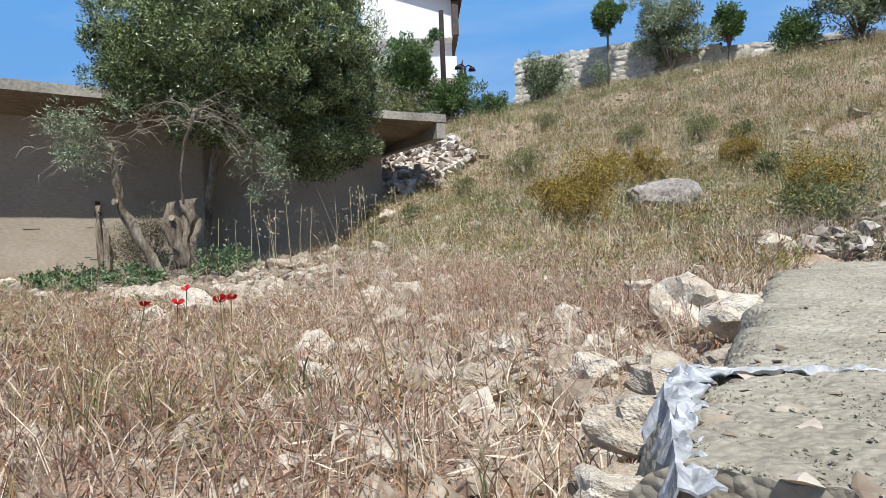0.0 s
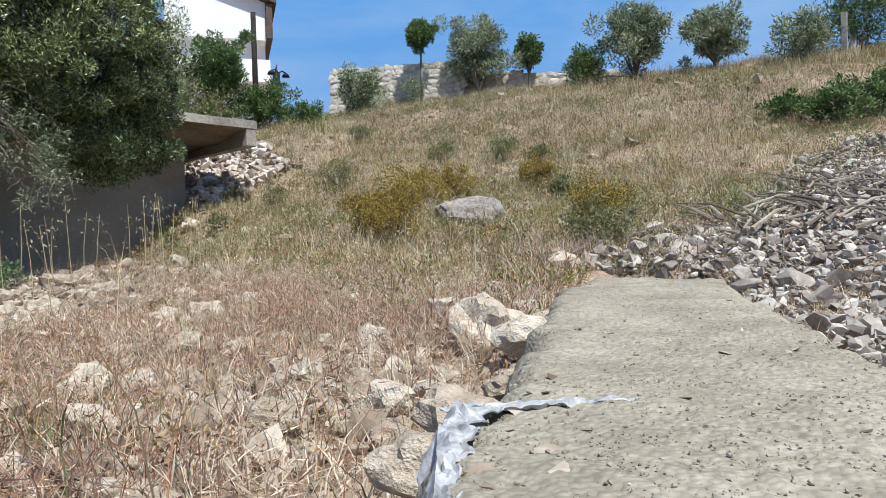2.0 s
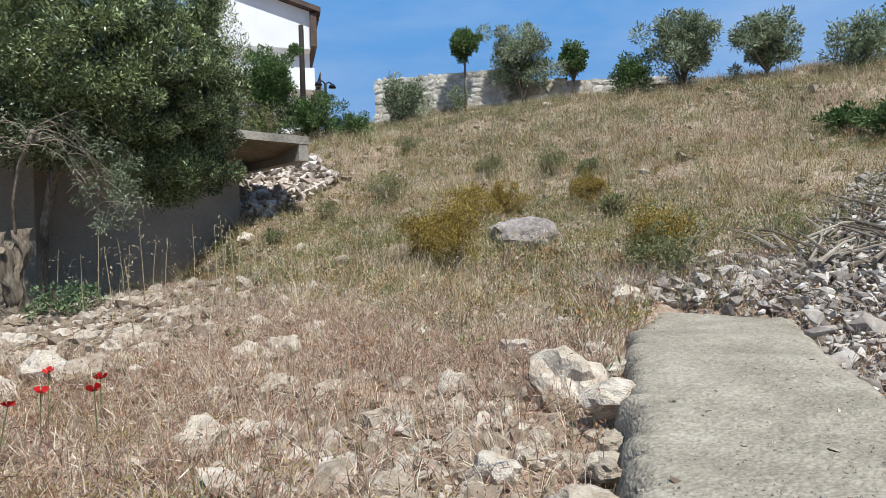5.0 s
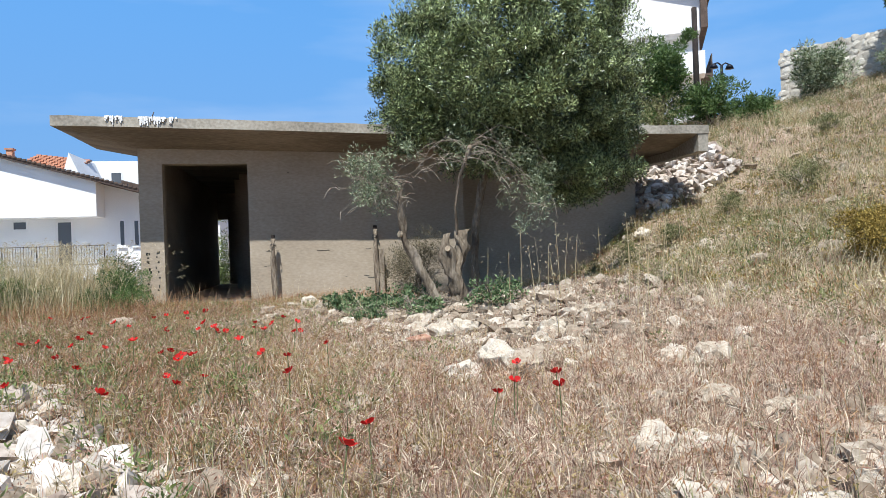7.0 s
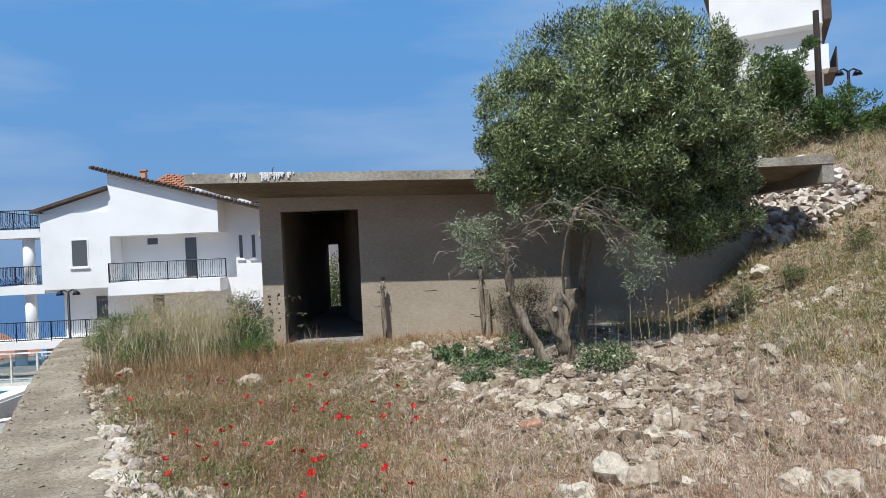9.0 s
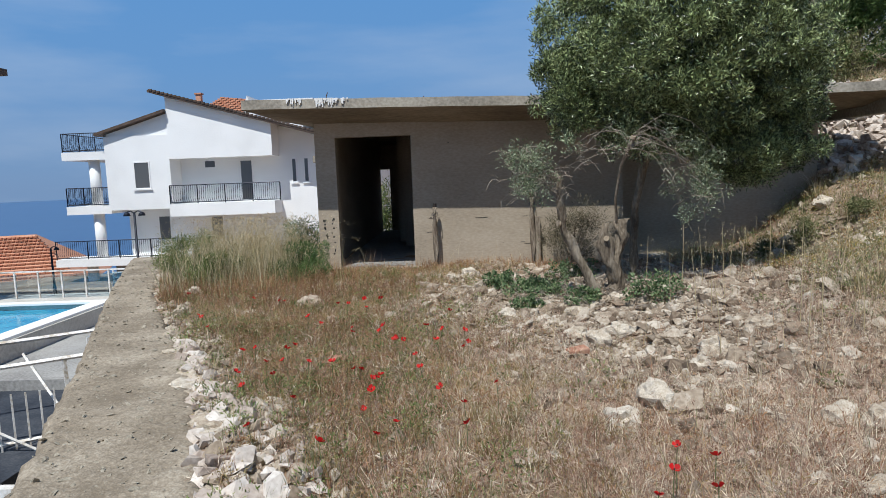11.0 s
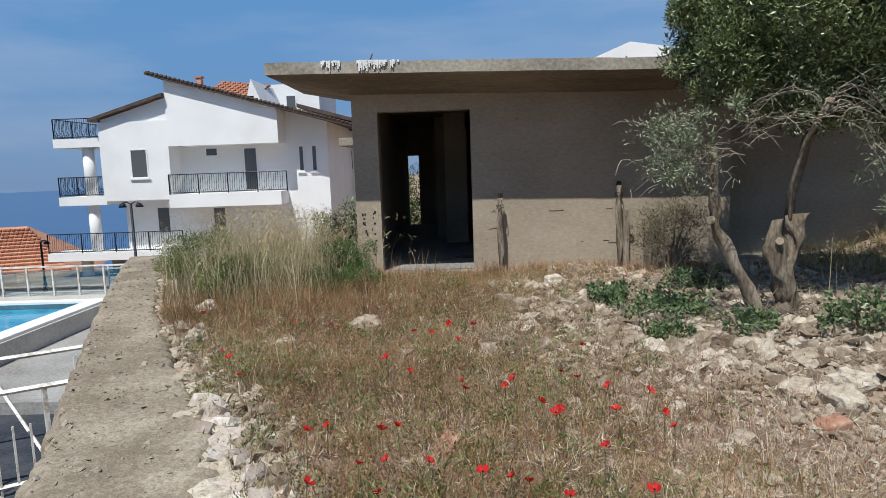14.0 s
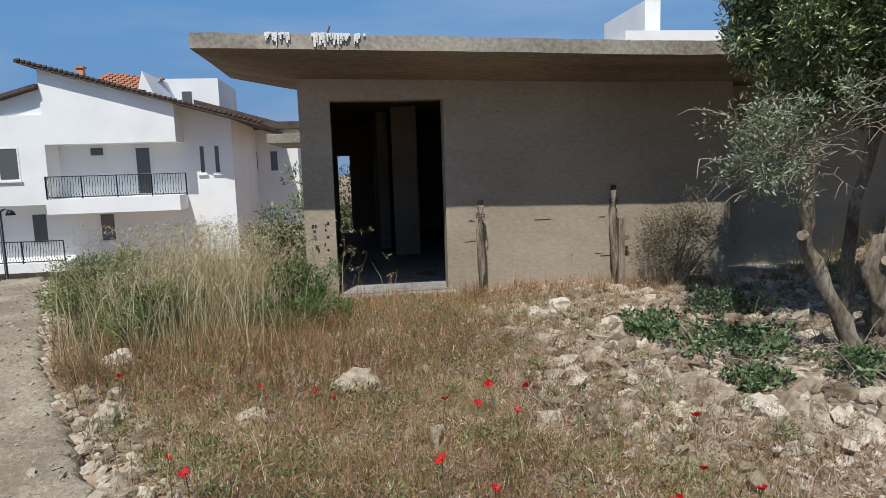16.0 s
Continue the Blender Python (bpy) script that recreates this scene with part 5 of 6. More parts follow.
shrub("green_shrub", "low bright green shrub by the wall", "shrub", -2.15, 9.2, 0.95, 0.55, M_SHRUB, 7000, (0.04, 0.012), 8)
x, y = rng.normal(-1.95, 0.5, 1400), rng.normal(9.7, 0.55, 1400)
k = open_ground(x, y)
x, y = x[k], y[k]
blades("tall_green_grass", "tall fresh grass among dry stalks", "grass", x, y, rng.uniform(0.3, 0.9, len(x)), rng.uniform(0.004, 0.007, len(x)), 0.45, M_GREEN)
x, y = rng.normal(-1.3, 0.9, 3800), rng.normal(8.8, 0.8, 3800)
k = open_ground(x, y)
x, y = x[k], y[k]
blades("orange_grass", "orange brown knee-high dry grass", "grass", x, y, rng.uniform(0.15, 0.45, len(x)), rng.uniform(0.002, 0.005, len(x)), 0.5, M_RUSSET)
for i, (x, y, w, h) in enumerate(((2.15, 8.0, 0.7, 0.28), (2.45, 7.65, 0.6, 0.26), (1.9, 8.35, 0.4, 0.22), (2.9, 8.9, 0.75, 0.34), (3.45, 6.85, 0.6, 0.36), (2.1, 7.2, 0.4, 0.18), (2.75, 7.1, 0.45, 0.2))):
    shrub("nettle_patch", "low broad-leaved green weeds among stones", "weed", x, y, w * 1.2, h, M_NETTLE, 900, (0.042, 0.024), 20 + i, group="low green weeds")
for i, (x, y, w, h) in enumerate(((6.1, 4.4, 0.75, 0.74), (6.25, 4.9, 0.5, 0.55), (6.9, 5.2, 0.5, 0.45), (6.9, 2.75, 0.55, 0.5), (9.6, 5.2, 0.6, 0.45), (8.3, 6.1, 0.9, 0.5), (8.9, 6.0, 0.8, 0.42))):
    shrub("broom_bush", "yellow-green flowering bush on dry slope", "bush", x, y, w, h, M_YELLOW, 9500, (0.024, 0.009), 30 + i, group="yellow bushes on the slope")
for i, (x, y, w, h) in enumerate(((6.5, 2.5, 0.7, 0.42), (7.3, 2.9, 0.55, 0.35), (10.8, 6.6, 0.85, 0.5), (10.8, 5.9, 0.5, 0.35), (8.7, 4.2, 0.35, 0.35), (10.6, 7.8, 0.7, 0.4), (9.2, 9.0, 0.9, 0.45), (8.3, 9.6, 0.7, 0.4), (6.4, 9.5, 0.5, 0.5), (5.9, 9.6, 0.5, 0.4), (11.5, 11.0, 0.8, 0.4), (7.0, 9.2, 0.45, 0.35))):
    shrub("slope_bush", "small olive green bush on the dry slope", "bush", x, y, w, h, M_GREEN, 2600, (0.04, 0.01), 50 + i, group="small bushes on the slope")
for i, (x, y, w, h) in enumerate(((13.2, 2.1, 1.3, 0.6), (14.0, 1.5, 1.3, 0.7), (13.6, 2.9, 0.9, 0.4))):
    shrub("leafy_bush", "fresh green leafy bush high on the slope", "bush", x, y, w, h, M_LEAF, 3500, (0.08, 0.025), 70 + i, group="green bushes on the slope")

# ---- trees along the top of the slope ----
shrub("olive_bush", "round grey-green olive bush before the stone wall", "bush", 14.75, 14.7, 1.65, 1.3, M_SILVER, 7000, (0.11, 0.028), 80)
tree("clipped_tree", "slender tree with a clipped dark green ball crown", 15.9, 13.3, 2.55, 0.95, 1.7, M_LEAF, 6000, (0.09, 0.035), 81, r0=0.04)
shrub("grey_bush", "thin grey bush before the stone wall", "bush", 15.7, 13.4, 0.7, 0.8, M_SILVER, 1600, (0.08, 0.02), 82)
tree("olive_sapling", "young silvery olive tree on the slope top", 17.3, 12.2, 2.75, 2.15, 0.25, M_SILVER, 11000, (0.11, 0.026), 83, group="young olives")
tree("fruit_sapling", "small bright green fruit tree with bare trunk", 18.2, 11.0, 1.75, 0.95, 0.7, M_LEAF, 3600, (0.1, 0.04), 84, r0=0.045)
shrub("olive_bush", "dark green bush on the slope top", "bush", 16.7, 8.3, 1.1, 1.05, M_LEAF, 5000, (0.09, 0.028), 85)
tree("olive_sapling", "young silvery olive tree on the slope top", 17.3, 7.25, 2.0, 1.85, 0.2, M_SILVER, 9500, (0.11, 0.028), 86, group="young olives")
tree("olive_sapling", "young silvery olive tree on the slope top", 17.9, 5.5, 1.6, 1.7, 0.2, M_SILVER, 6500, (0.11, 0.028), 87, group="young olives")
for i, (x, y, w, h) in enumerate(((18.3, 3.7, 1.6, 1.2), (19.2, 2.7, 1.9, 1.7), (19.6, 1.6, 2.0, 1.6), (18.6, 0.9, 1.8, 1.3))):
    shrub("hedge_bush", "overgrown green bushes at the slope top", "bush", x, y, w, h, M_LEAF if i % 2 else M_SILVER, 5000, (0.11, 0.03), 90 + i, group="bushes at the slope top")
for x, y, h, lean in ((18.6, 2.95, 0.95, 2), (18.75, 2.85, 0.8, 35)):
    ob = thing("concrete_post", "pale concrete fence post on the slope top", "post", pose(x, y, land(x, y), 0, lean, 0), "concrete posts", finish("concrete_post", boxes((-0.06, 0.06, -0.06, 0.06, -0.2, h), bevel=0.012), M_GREY))
# trees behind the shell's roof
tree("pine_tree", "dark green tree behind the concrete roof", 10.35, 15.0, 3.5, 1.6, 1.2, M_LEAF, 9000, (0.1, 0.03), 100, z=3.6)
tree("olive_tree_far", "pale green tree behind the concrete roof", 9.3, 15.6, 3.5, 2.0, 0.6, M_SILVER, 9000, (0.11, 0.03), 101, z=3.2)
shrub("roadside_bush", "broad green bush behind the roof edge", "bush", 11.3, 14.4, 2.0, 1.15, M_LEAF, 8000, (0.1, 0.028), 102)
shrub("roadside_bush", "broad green bush behind the roof edge", "bush", 9.6, 15.0, 2.4, 1.9, M_GREEN, 8000, (0.1, 0.024), 103, z=3.9)
shrub("roadside_bush", "broad green bush behind the roof edge", "bush", 12.0, 13.9, 1.2, 0.75, M_LEAF, 4000, (0.09, 0.026), 104)
shrub("yard_bush", "grey bush beyond the concrete shell", "bush", -2.2, 19.0, 2.0, 3.6, M_OLIVE, 5000, (0.12, 0.03), 106, z=-1.5)
shrub("yard_bush", "green bush seen through the shell", "bush", -0.9, 19.75, 2.2, 4.3, M_SHRUB, 9000, (0.1, 0.03), 107)


# ---- stone wall on the ridge ----
SW = [rock_mesh("stone", 200 + k, 2, M_BUFF, 0.35, 1.0, 0.22, 9) for k in range(8)]
def stone_wall(name, a, b, z0, top_a, top_b, seed, budget):
    r = random.Random(seed)
    d = Vector((b[0] - a[0], b[1] - a[1], 0))
    ln = d.length
    d.normalize()
    ang = math.degrees(math.atan2(d.y, d.x))
    bm = bmesh.new()
    tmax = max(top_a, top_b)
    vs = box(bm, 0, ln, 0.06, 0.5, 0, tmax - z0 - 0.06)
    for v in vs:
        if v.co.z > 0.1:
            v.co.z = (top_a if v.co.x < 0.1 else top_b) - z0 - 0.06
    t = thing(name, "rough stone garden wall on the ridge", "wall", pose(a[0], a[1], z0, 0, 0, ang), data=finish(name, bm, M_BUFF), kind="structure")
    z, count = 0.12, 0
    while z < tmax - z0:
        hgt = r.uniform(0.12, 0.19)
        x = r.uniform(-0.1, 0.1)
        while x < ln:
            w = r.uniform(0.14, 0.36)
            top = top_a + (top_b - top_a) * min(1, max(0, x / ln)) - z0
            if z < top and count < budget:
                ob = new("stone", SW[r.randrange(8)])
                ob.parent = t
                ob.matrix_basis = pose(x + w / 2, 0.055, z + r.uniform(-0.03, 0.03), r.uniform(-8, 8), r.uniform(-8, 8), r.uniform(-10, 10) + r.choice((0, 180))) @ Matrix.Diagonal((w * 1.3, 0.055, hgt * 1.5, 1))
                count += 1
            x += w
        z += hgt
    return t


stone_wall("stone_wall", (14.75, 16.15), (17.15, 12.75), 5.2, 7.18, 7.25, 5, 300)
stone_wall("stone_wall_low", (17.3, 12.95), (20.2, 9.1), 5.7, 6.85, 6.75, 6, 240)


# ---- houses ----
def window(parent, x0, x1, z0, z1, y, deep=0.12, frame_w=0.06, label="white window with dark glass"):
    bm = boxes((x0, x0 + frame_w, y - 0.03, y + deep, z0, z1), (x1 - frame_w, x1, y - 0.03, y + deep, z0, z1), (x0 + frame_w, x1 - frame_w, y - 0.03, y + deep, z1 - frame_w, z1), (x0 + frame_w, x1 - frame_w, y - 0.03, y + deep, z0, z0 + frame_w), (x0 - 0.06, x1 + 0.06, y - 0.09, y - 0.035, z0 - 0.06, z0))
    w = part("window", bm, M_WHITE, parent, label)
    part("pane", boxes((x0 + frame_w, x1 - frame_w, y - 0.012, y + 0.02, z0 + frame_w, z1 - frame_w)), M_PANE, w)
    return w


def railing(parent, p, q, h=0.95, gap=0.11):
    """Dark iron balcony railing with bellied bars between two points."""
    p, q = Vector(p), Vector(q)
    ln = (q - p).length
    u = (q - p).normalized()
    out = Vector((u.y, -u.x, 0))
    bm = bmesh.new()
    up = Vector((0, 0, 1))
    for hh in (0.08, h):
        tube(bm, [p + up * hh, q + up * hh], 0.025, 6)
    k = max(1, round(ln / 1.6))
    for i in range(k + 1):
        tube(bm, [p + u * ln * i / k, p + u * ln * i / k + up * h], 0.03, 6)
    for i in range(1, int(ln / gap)):
        s = p + u * gap * i
        tube(bm, [s + up * 0.08, s + up * 0.28 + out * 0.09, s + up * 0.5 + out * 0.02, s + up * h], 0.011, 4, False)
    return part("railing", bm, M_IRON, parent, "dark iron railing with bellied bars")


HY = 33.0
villa = thing("white_villa", "three-storey white villa with balconies and tiled roof", "house")
part("main_wall", boxes((-16.63, -13.3, HY, 43, 1.5, 5.26)), M_WHITE, villa)
part("rear_wall", boxes((-13.3, -5.9, HY + 1.3, 43, -2.3, 4.6)), M_WHITE, villa)
part("lower_wall", boxes((-16.3, -13.3, HY + 1.3, 43, -2.3, 1.5)), M_WHITE, villa)


def slope_z(x):
    return 7.42 - (x + 13.77) * 0.284


def prism(bm, pts, y0, y1):
    a = [bm.verts.new((x, y0, z)) for x, z in pts]
    b = [bm.verts.new((x, y1, z)) for x, z in pts]
    n = len(pts)
    bm.faces.new(a)
    bm.faces.new(list(reversed(b)))
    for i in range(n):
        bm.faces.new((a[i], b[i], b[(i + 1) % n], a[(i + 1) % n]))


bm = bmesh.new()
prism(bm, [(-13.3, 4.02), (-8.0, 4.02), (-8.0, slope_z(-8.0) - 0.15), (-13.3, slope_z(-13.3) - 0.15)], HY, 43)
prism(bm, [(-8.0, 4.6), (-5.9, 4.6), (-5.9, slope_z(-5.9) - 0.15), (-8.0, slope_z(-8.0) - 0.15)], HY + 1.3, 43)
part("gable_wall", bm, M_WHITE, villa)
bm = bmesh.new()
prism(bm, [(-14.0, slope_z(-14.0)), (-4.4, slope_z(-4.4)), (-4.4, slope_z(-4.4) - 0.14), (-14.0, slope_z(-14.0) - 0.14)], HY - 0.35, 43.3)
prism(bm, [(-16.95, 5.28), (-13.3, 6.35), (-13.3, 6.5), (-16.95, 5.42)], HY - 0.3, 43.2)
roof = part("roof", bm, M_EAVE, villa, "brown boarded roof edge")
bm = bmesh.new()
prism(bm, [(-16.5, 5.262), (-13.3, 5.262), (-13.3, 6.33), (-16.5, 5.38)], HY + 0.1, 42)
part("attic_wall", bm, M_WHITE, villa)
bm = bmesh.new()
for i in range(48):
    x = -13.9 + i * 0.2
    box(bm, x, x + 0.16, HY - 0.4, HY - 0.3, slope_z(x + 0.08) - 0.02, slope_z(x + 0.08) + 0.06)
part("tile_edge", bm, M_EAVE, roof)
bm = bmesh.new()
for r in range(8):
    for i in range(10):
        x = -12.2 + i * 0.26
        box(bm, x, x + 0.22, 35.0 + r * 0.4, 35.42 + r * 0.4, 6.66 + r * 0.13 - 0.03 * i, 6.73 + r * 0.13 - 0.03 * i)
part("dormer_tiles", bm, M_TILE, roof, "orange clay tiles")
bm = bmesh.new()
prism(bm, [(-10.1, 6.0), (-9.2, 6.0), (-9.75, 7.3)], 35.0, 39)
part("dormer", bm, M_WHITE, roof, "white dormer gable")
part("chimney", boxes((-12.9, -12.62, 36, 36.28, 6.5, 7.6), (-12.95, -12.57, 35.95, 36.33, 7.6, 7.68)), M_TILE, roof, "small red brick chimney")
bal = part("balcony", boxes((-13.45, -8.0, HY - 0.1, HY + 1.3, 1.08, 1.72)), M_WHITE, villa)
railing(bal, (-13.4, HY - 0.05, 1.72), (-7.7, HY - 0.05, 1.72))
for z in (4.55, 1.75):
    b = part("balcony", boxes((-19.0, -16.64, HY + 0.2, 41, z - 0.42, z)), M_WHITE, villa)
    railing(b, (-18.95, HY + 0.25, z), (-16.7, HY + 0.25, z))
    railing(b, (-18.95, HY + 8, z), (-18.95, HY + 0.25, z))
b = part("terrace", boxes((-19.6, -12.9, HY - 0.2, HY + 1.3, -1.35, -0.97)), M_WHITE, villa)
railing(b, (-19.55, HY - 0.15, -0.97), (-12.9, HY - 0.15, -0.97))
for x, z0, z1 in ((-17.6, 1.75, 4.13), (-17.6, -0.97, 1.33), (-18.2, -3.5, -1.35)):
    bm = bmesh.new()
    tube(bm, [(x, HY + 0.7, z0), (x, HY + 0.7, z1)], 0.27, 16)
    part("column", bm, M_WHITE, villa, smooth=True)
part("base_wall", boxes((-17.0, -5.9, HY + 0.8, HY + 1.28, -4.5, -1.36)), M_GREY, villa)
window(villa, -15.2, -14.35, 2.55, 3.95, HY)
window(villa, -10.15, -9.45, 1.75, 3.9, HY + 1.3, label="white balcony door with dark glass")
window(villa, -12.05, -11.4, 3.5, 3.95, HY + 1.3)
window(villa, -7.4, -7.1, 2.6, 3.9, HY + 1.3)
window(villa, -6.75, -6.45, 2.6, 3.9, HY + 1.3)
window(villa, -14.75, -14.05, -0.25, 1.1, HY + 1.3)
window(villa, -11.9, -11.2, -0.3, 1.0, HY + 1.3)

neighbour = thing("terraced_villa", "white villa with eaves behind the first one", "house")
part("wall", boxes((-8.2, -3.6, 41.5, 50, -3, 5.2)), M_WHITE, neighbour)
part("roof", boxes((-7.2, -3.2, 40.9, 50, 4.95, 5.35)), M_EAVE, neighbour)
part("upper_wall", boxes((-12.6, -8.4, 45, 51, -3, 8.3)), M_WHITE, neighbour)
window(neighbour, -10.6, -9.9, 6.6, 7.6, 45)
window(neighbour, -6.3, -5.8, 2.6, 3.8, 41.5)
window(neighbour, -5.2, -4.7, 2.6, 3.8, 41.5)
bm = bmesh.new()
prism(bm, [(-9.2, 6.5), (-4.6, 5.2), (-4.6, 5.4), (-9.2, 6.75)], 42, 49)
part("sloping_roof", bm, M_EAVE, neighbour)

hill_house = thing("hill_house", "tall white house with brown eaves up the hill", "house", pose(15.65, 29.0, 0, 0, 0, -29.7))
part("wall", boxes((0, 4.45, 0.9, 9, 4, 13.35), (0, 4.45, 0, 0.9, 11.55, 13.35)), M_WHITE, hill_house)
bm = bmesh.new()
prism(bm, [(0, 13.352), (4.45, 13.352), (0, 14.75)], 0.002, 9)
part("gable", bm, M_WHITE, hill_house)
bm = bmesh.new()
prism(bm, [(-0.5, 14.93), (4.95, 13.22), (4.95, 13.45), (-0.5, 15.16)], -0.45, 9.4)
part("roof", bm, M_EAVE, hill_house, "brown boarded roof edge")
part("eave", boxes((4.46, 4.75, -0.3, 9.2, 11.6, 13.2)), M_EAVE, hill_house, "brown boarded gable edge")
part("balcony", boxes((0.1, 4.6, -0.1, 0.9, 9.55, 9.85)), M_WHITE, hill_house)
part("parapet", boxes((0.1, 4.6, -0.1, 0.0, 9.85, 10.6)), M_WHITE, hill_house)
part("side_balcony", boxes((4.45, 5.0, 1, 4, 9.6, 9.8), (4.95, 5.0, 1, 4, 9.8, 10.7)), M_EAVE, hill_house)
window(hill_house, 1.2, 2.2, 7.6, 9.0, 0.9)

roadside = thing("pale_house", "white house with flat roof behind the shell", "house")
part("wall", boxes((6.6, 10.2, 31, 38, 0, 6.9)), M_WHITE, roadside)
bm = bmesh.new()
prism(bm, [(6.2, 6.9), (10.5, 6.9), (10.5, 7.22), (8.0, 7.62)], 30.6, 38)
part("roof", bm, M_WHITE, roadside)
part("tower", boxes((13.2, 13.95, 33, 38, 0, 9.9)), M_WHITE, roadside)
part("balcony", boxes((11.4, 16, 31, 33, 7.55, 8.15)), M_WHITE, roadside)

low_house = thing("tiled_house", "low white house under a red clay tile roof", "house", pose(-28.6, 41.0, -6.3, 0, 0, 20))
part("wall", boxes((-5, 5, -4, 4, -3, 3.2)), M_WHITE, low_house)
bm = bmesh.new()
prism(bm, [(-5.8, 3.1), (5.8, 3.1), (2.2, 6.1), (-2.2, 6.1)], -0.2, 0.2)
for v in bm.verts:
    v.co.y = math.copysign(4.8 if v.co.z < 4 else 0.25, v.co.y)
roof = part("roof", bm, M_TILE, low_house)
bm = bmesh.new()
for i in range(46):
    for k in range(16):
        q = k / 16
        x, y, z = -5.6 + i * 0.245, -4.8 + 4.4 * q, 3.13 + 3.0 * q
        if abs(x) < 5.6 - 3.4 * q:
            box(bm, x, x + 0.19, y, y + 0.3, z + 0.0, z + 0.08)
part("tiles", bm, M_TILE, roof, "rows of red clay tiles")
bm = bmesh.new()
prism(bm, [(-1.0, 3.6), (1.0, 3.6), (0, 4.9)], -4.0, -1.6)
part("dormer", bm, M_TILE, roof)
window(low_house, -4, -2.6, 1.0, 2.4, -4)
bm = bmesh.new()
tube(bm, [(-3.2, -2.5, 5.6), (-2.0, -2.5, 5.6)], 0.3, 12)
part("water_tank", bm, M_STEEL, roof, "steel solar water tank", smooth=True)

left_house = thing("near_house", "white house with a broad brown eave", "house")
part("wall", boxes((-30, -18.2, 21.6, 24.6, -3, 7.0)), M_WHITE, left_house)
part("roof", boxes((-31, -15.85, 21.2, 25.2, 7.1, 7.35)), M_EAVE, left_house, "brown boarded eave")

# ---- poolside below the wall ----
thing("pool_deck", "pale paved pool terrace", "paving", data=finish("pool_deck", boxes((-24, -18.0, 12, 26, LOW - 1, -1.6), (-11.95, -11.6, 12, 26, LOW - 1, -1.58), (-18.0, -11.95, 23.4, 26, LOW - 1, -1.6), (-18.0, -11.95, 12, 14, LOW - 1, -1.6), (-18.0, -11.95, 14, 23.4, LOW - 1, -2.6)), M_PAVE), kind="structure")
thing("pool_water", "clear turquoise swimming pool water", "water", data=finish("pool_water", boxes((-17.99, -11.96, 14.01, 23.39, -2.55, -1.75)), M_POOL), kind="structure")
thing("pool_coping", "white pool edge", "coping", data=finish("pool_coping", boxes((-12.3, -11.7, 14, 23.7, -1.575, -1.5), (-18.2, -12.3, 23.3, 23.7, -1.575, -1.5)), M_WHITE), kind="structure")
fence = thing("glass_fence", "glass panel fence with steel posts by the pool", "fence")
for i in range(12):
    x = -23.0 + i * 0.95
    part("post", boxes((x - 0.03, x + 0.03, 25.0, 25.06, -1.6, -0.55)), M_STEEL, fence)
    part("panel", boxes((x + 0.05, x + 0.9, 25.02, 25.04, -1.5, -0.65)), M_FENCE, fence)
part("handrail", boxes((-23.1, -11.7, 24.99, 25.07, -0.55, -0.5)), M_STEEL, fence)
part("gate", boxes((-12.5, -12.45, 25.2, 25.25, -1.6, -0.6), (-12.0, -11.95, 25.2, 25.25, -1.6, -0.6), *[(-12.45, -12.0, 25.2, 25.25, -1.5 + 0.2 * k, -1.46 + 0.2 * k) for k in range(5)]), M_STEEL, fence)
thing("yard_paving", "grey concrete yard below the retaining wall", "paving", data=finish("yard_paving", boxes((-11.6, -4.2, 3, 24, LOW - 0.6, LOW + 0.06)), M_GREY), kind="structure")


def street_lamp(x, y, z, h, arms, label, k=0.6):
    t = thing("street_lamp", label, "lamp", pose(x, y, z), "street lamps")
    bm = bmesh.new()
    tube(bm, [(0, 0, -0.1), (0, 0, 0.3), (0, 0, 0.35), (0, 0, h)], [0.07, 0.07, 0.045, 0.035], 10)
    part("pole", bm, M_IRON, t, smooth=True)
    for a in arms:
        bm = bmesh.new()
        tube(bm, [(0, 0, h), (0.2 * a * k, 0, h + 0.12 * k), (0.4 * a * k, 0, h + 0.05 * k)], 0.02, 6)
        part("arm", bm, M_IRON, t)
        bm = bmesh.new()
        tube(bm, [(0.4 * a * k, 0, h + 0.06 * k), (0.4 * a * k, 0, h), (0.4 * a * k, 0, h - 0.14 * k)], [0.05 * k, 0.13 * k, 0.19 * k], 14)
        part("lamp_head", bm, M_IRON, t, "dark bell lamp shade", smooth=True)
    return t


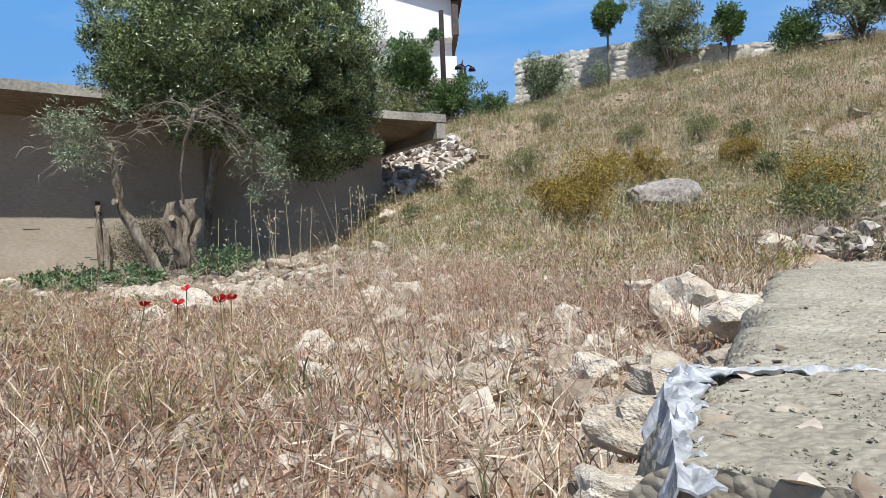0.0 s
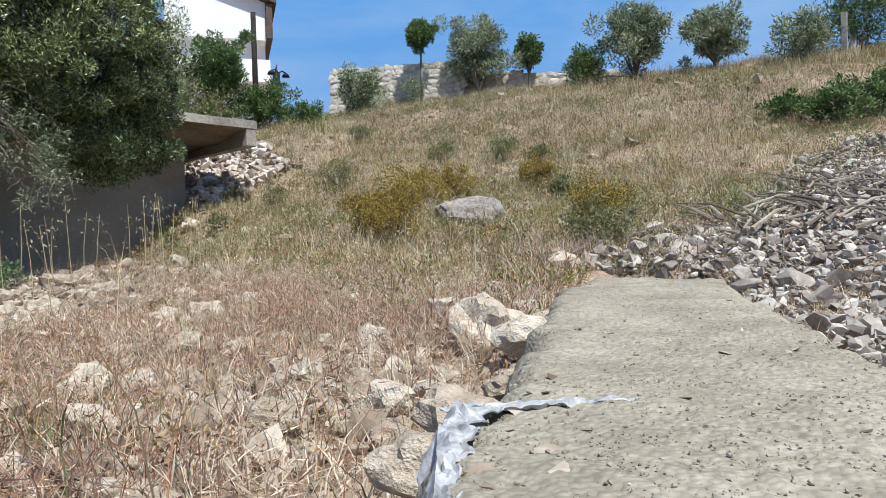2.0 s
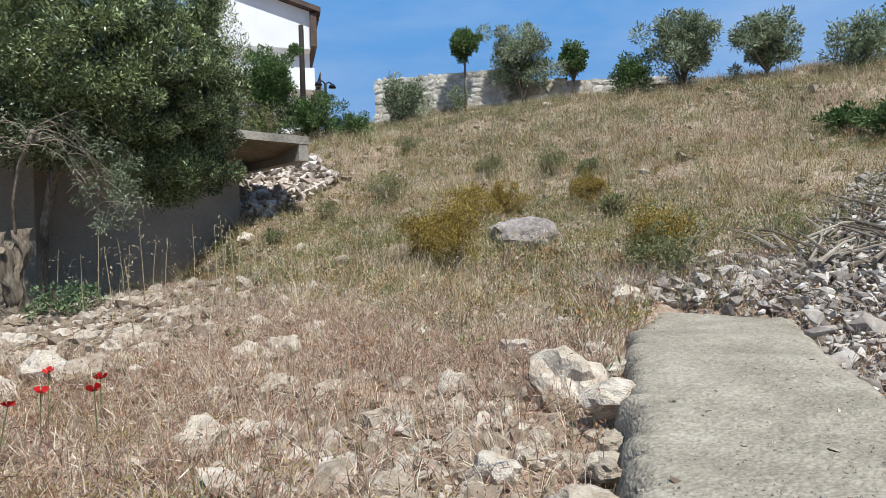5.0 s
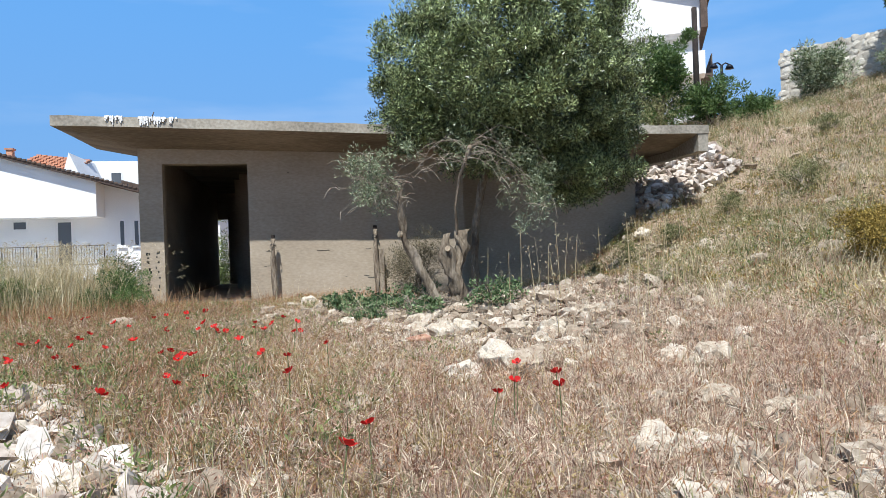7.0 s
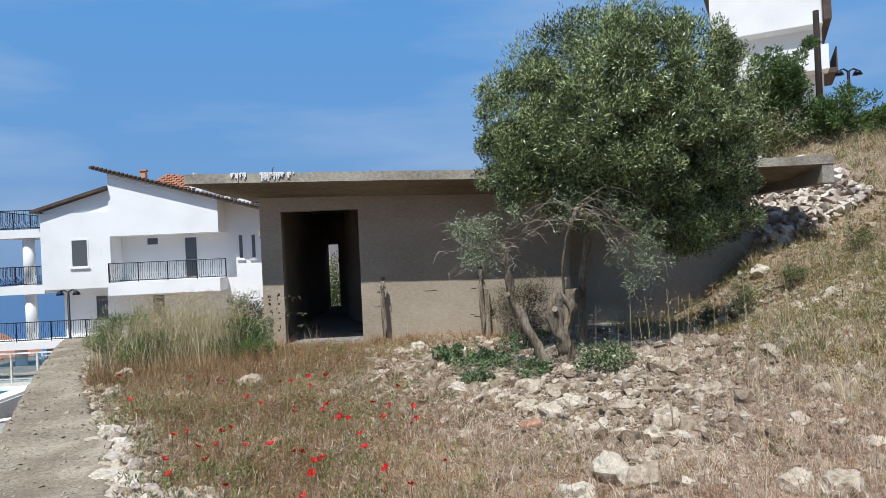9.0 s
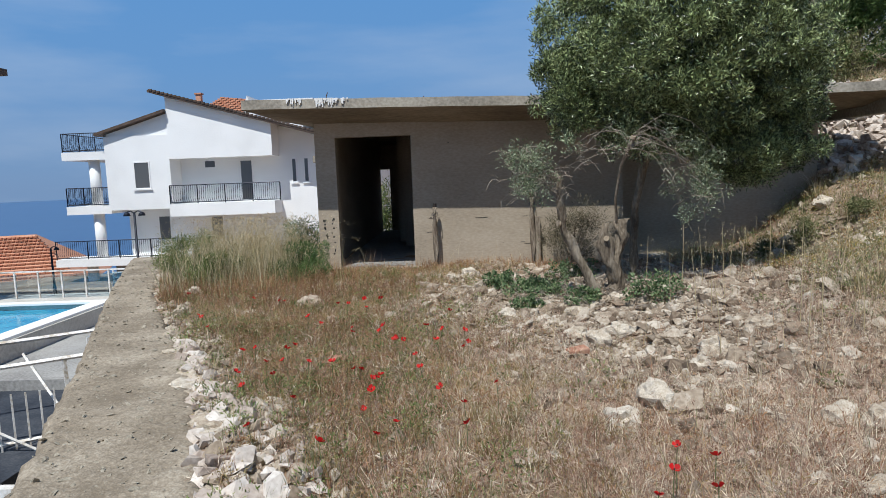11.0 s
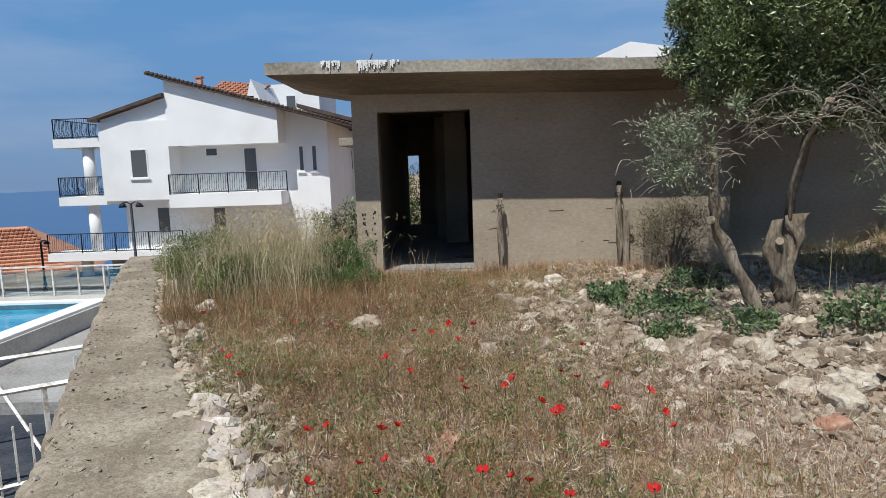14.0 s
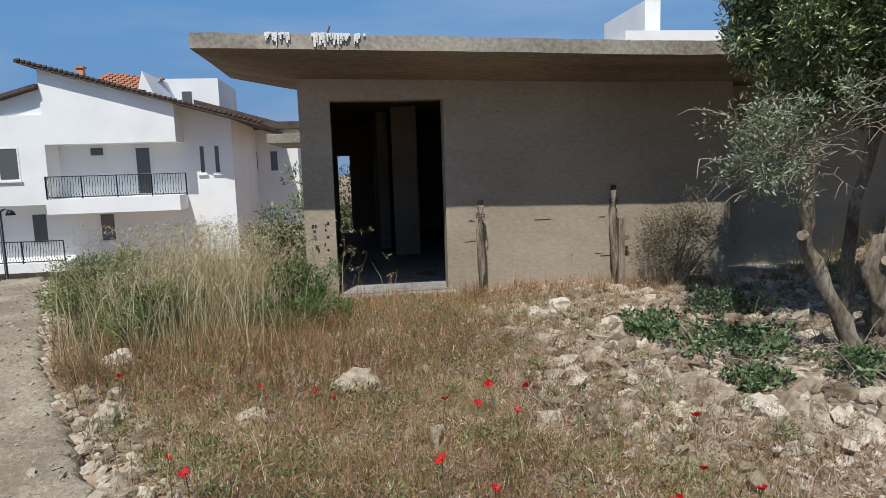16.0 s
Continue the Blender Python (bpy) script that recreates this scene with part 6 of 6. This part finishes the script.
street_lamp(-8.85, 20.2, LOW, 4.05, (-1, 1), "dark iron lamp post with two hanging shades")
street_lamp(-15.4, 26.0, -1.6, 1.9, (1,), "dark iron lamp post by the pool")
street_lamp(12.62, 15.75, 5.0, 1.6, (-1, 1), "dark twin lamp post beside the road")
ob = thing("utility_pole", "tall dark timber utility pole", "pole", pose(12.05, 16.05, 4.6))
bm = bmesh.new()
tube(bm, [(0, 0, 0), (0, 0, 3.65)], [0.085, 0.07], 10)
part("shaft", bm, M_DARKWOOD, ob, smooth=True)

frame_ob = thing("steel_frame", "rusty white-painted steel frame below the wall", "frame")
def bar(p, q, r=0.035):
    bm = bmesh.new()
    p, q = Vector(p), Vector(q)
    tube(bm, [p, q], r, 4)
    part("bar", bm, M_STEEL, frame_ob)
bar((-7.2, 9.75, 0.16), (-4.9, 10.95, 0.22))
bar((-6.6, 8.45, 0.08), (-4.35, 9.6, 0.14))
bar((-6.6, 8.45, 0.08), (-7.2, 9.75, 0.16))
for x, y in ((-5.1, 10.85), (-4.65, 9.45), (-7.15, 9.75), (-6.55, 8.45), (-5.55, 8.98)):
    bar((x, y, -1.2), (x, y, 0.12))
bar((-6.6, 8.45, -1.1), (-4.3, 9.6, -1.0), 0.03)
bar((-6.5, 8.5, 0.05), (-4.2, 9.3, -1.7), 0.025)
bar((-5.6, 9.9, 0.1), (-4.6, 9.4, -0.9), 0.025)
for i in range(12):
    x = -6.4 + i * 0.16
    bar((x, 8.5 + i * 0.085, -1.9), (x, 8.5 + i * 0.085, -0.3), 0.016)
# added dark deck in place of the blue shade behind the steel frame
flat = thing("shade_deck", "low dark deck standing in for shade in the yard", "roof")
part("deck", boxes((-9.0, -4.75, 7.3, 11.9, -1.35, -1.15)), M_DARK_SHEET, flat)
part("parapet", boxes((-9.0, -4.75, 11.92, 12.1, -1.4, -0.95)), M_GREY, flat)
part("wall", boxes((-8.9, -4.85, 7.4, 11.8, LOW, -1.36)), M_GREY, flat)
shed = thing("lean_to_roof", "dark sheet roof of a low lean-to", "roof")
part("sheet", boxes((-7.5, -3.4, 5.2, 7.0, -0.95, -0.85)), M_DARK_SHEET, shed)
part("beam", boxes((-7.5, -3.2, 7.02, 7.14, -0.95, -0.75)), M_STEEL, shed)
for x in (-7.3, -3.5):
    part("post", boxes((x - 0.05, x + 0.05, 6.8, 6.9, LOW, -0.96)), M_STEEL, shed)
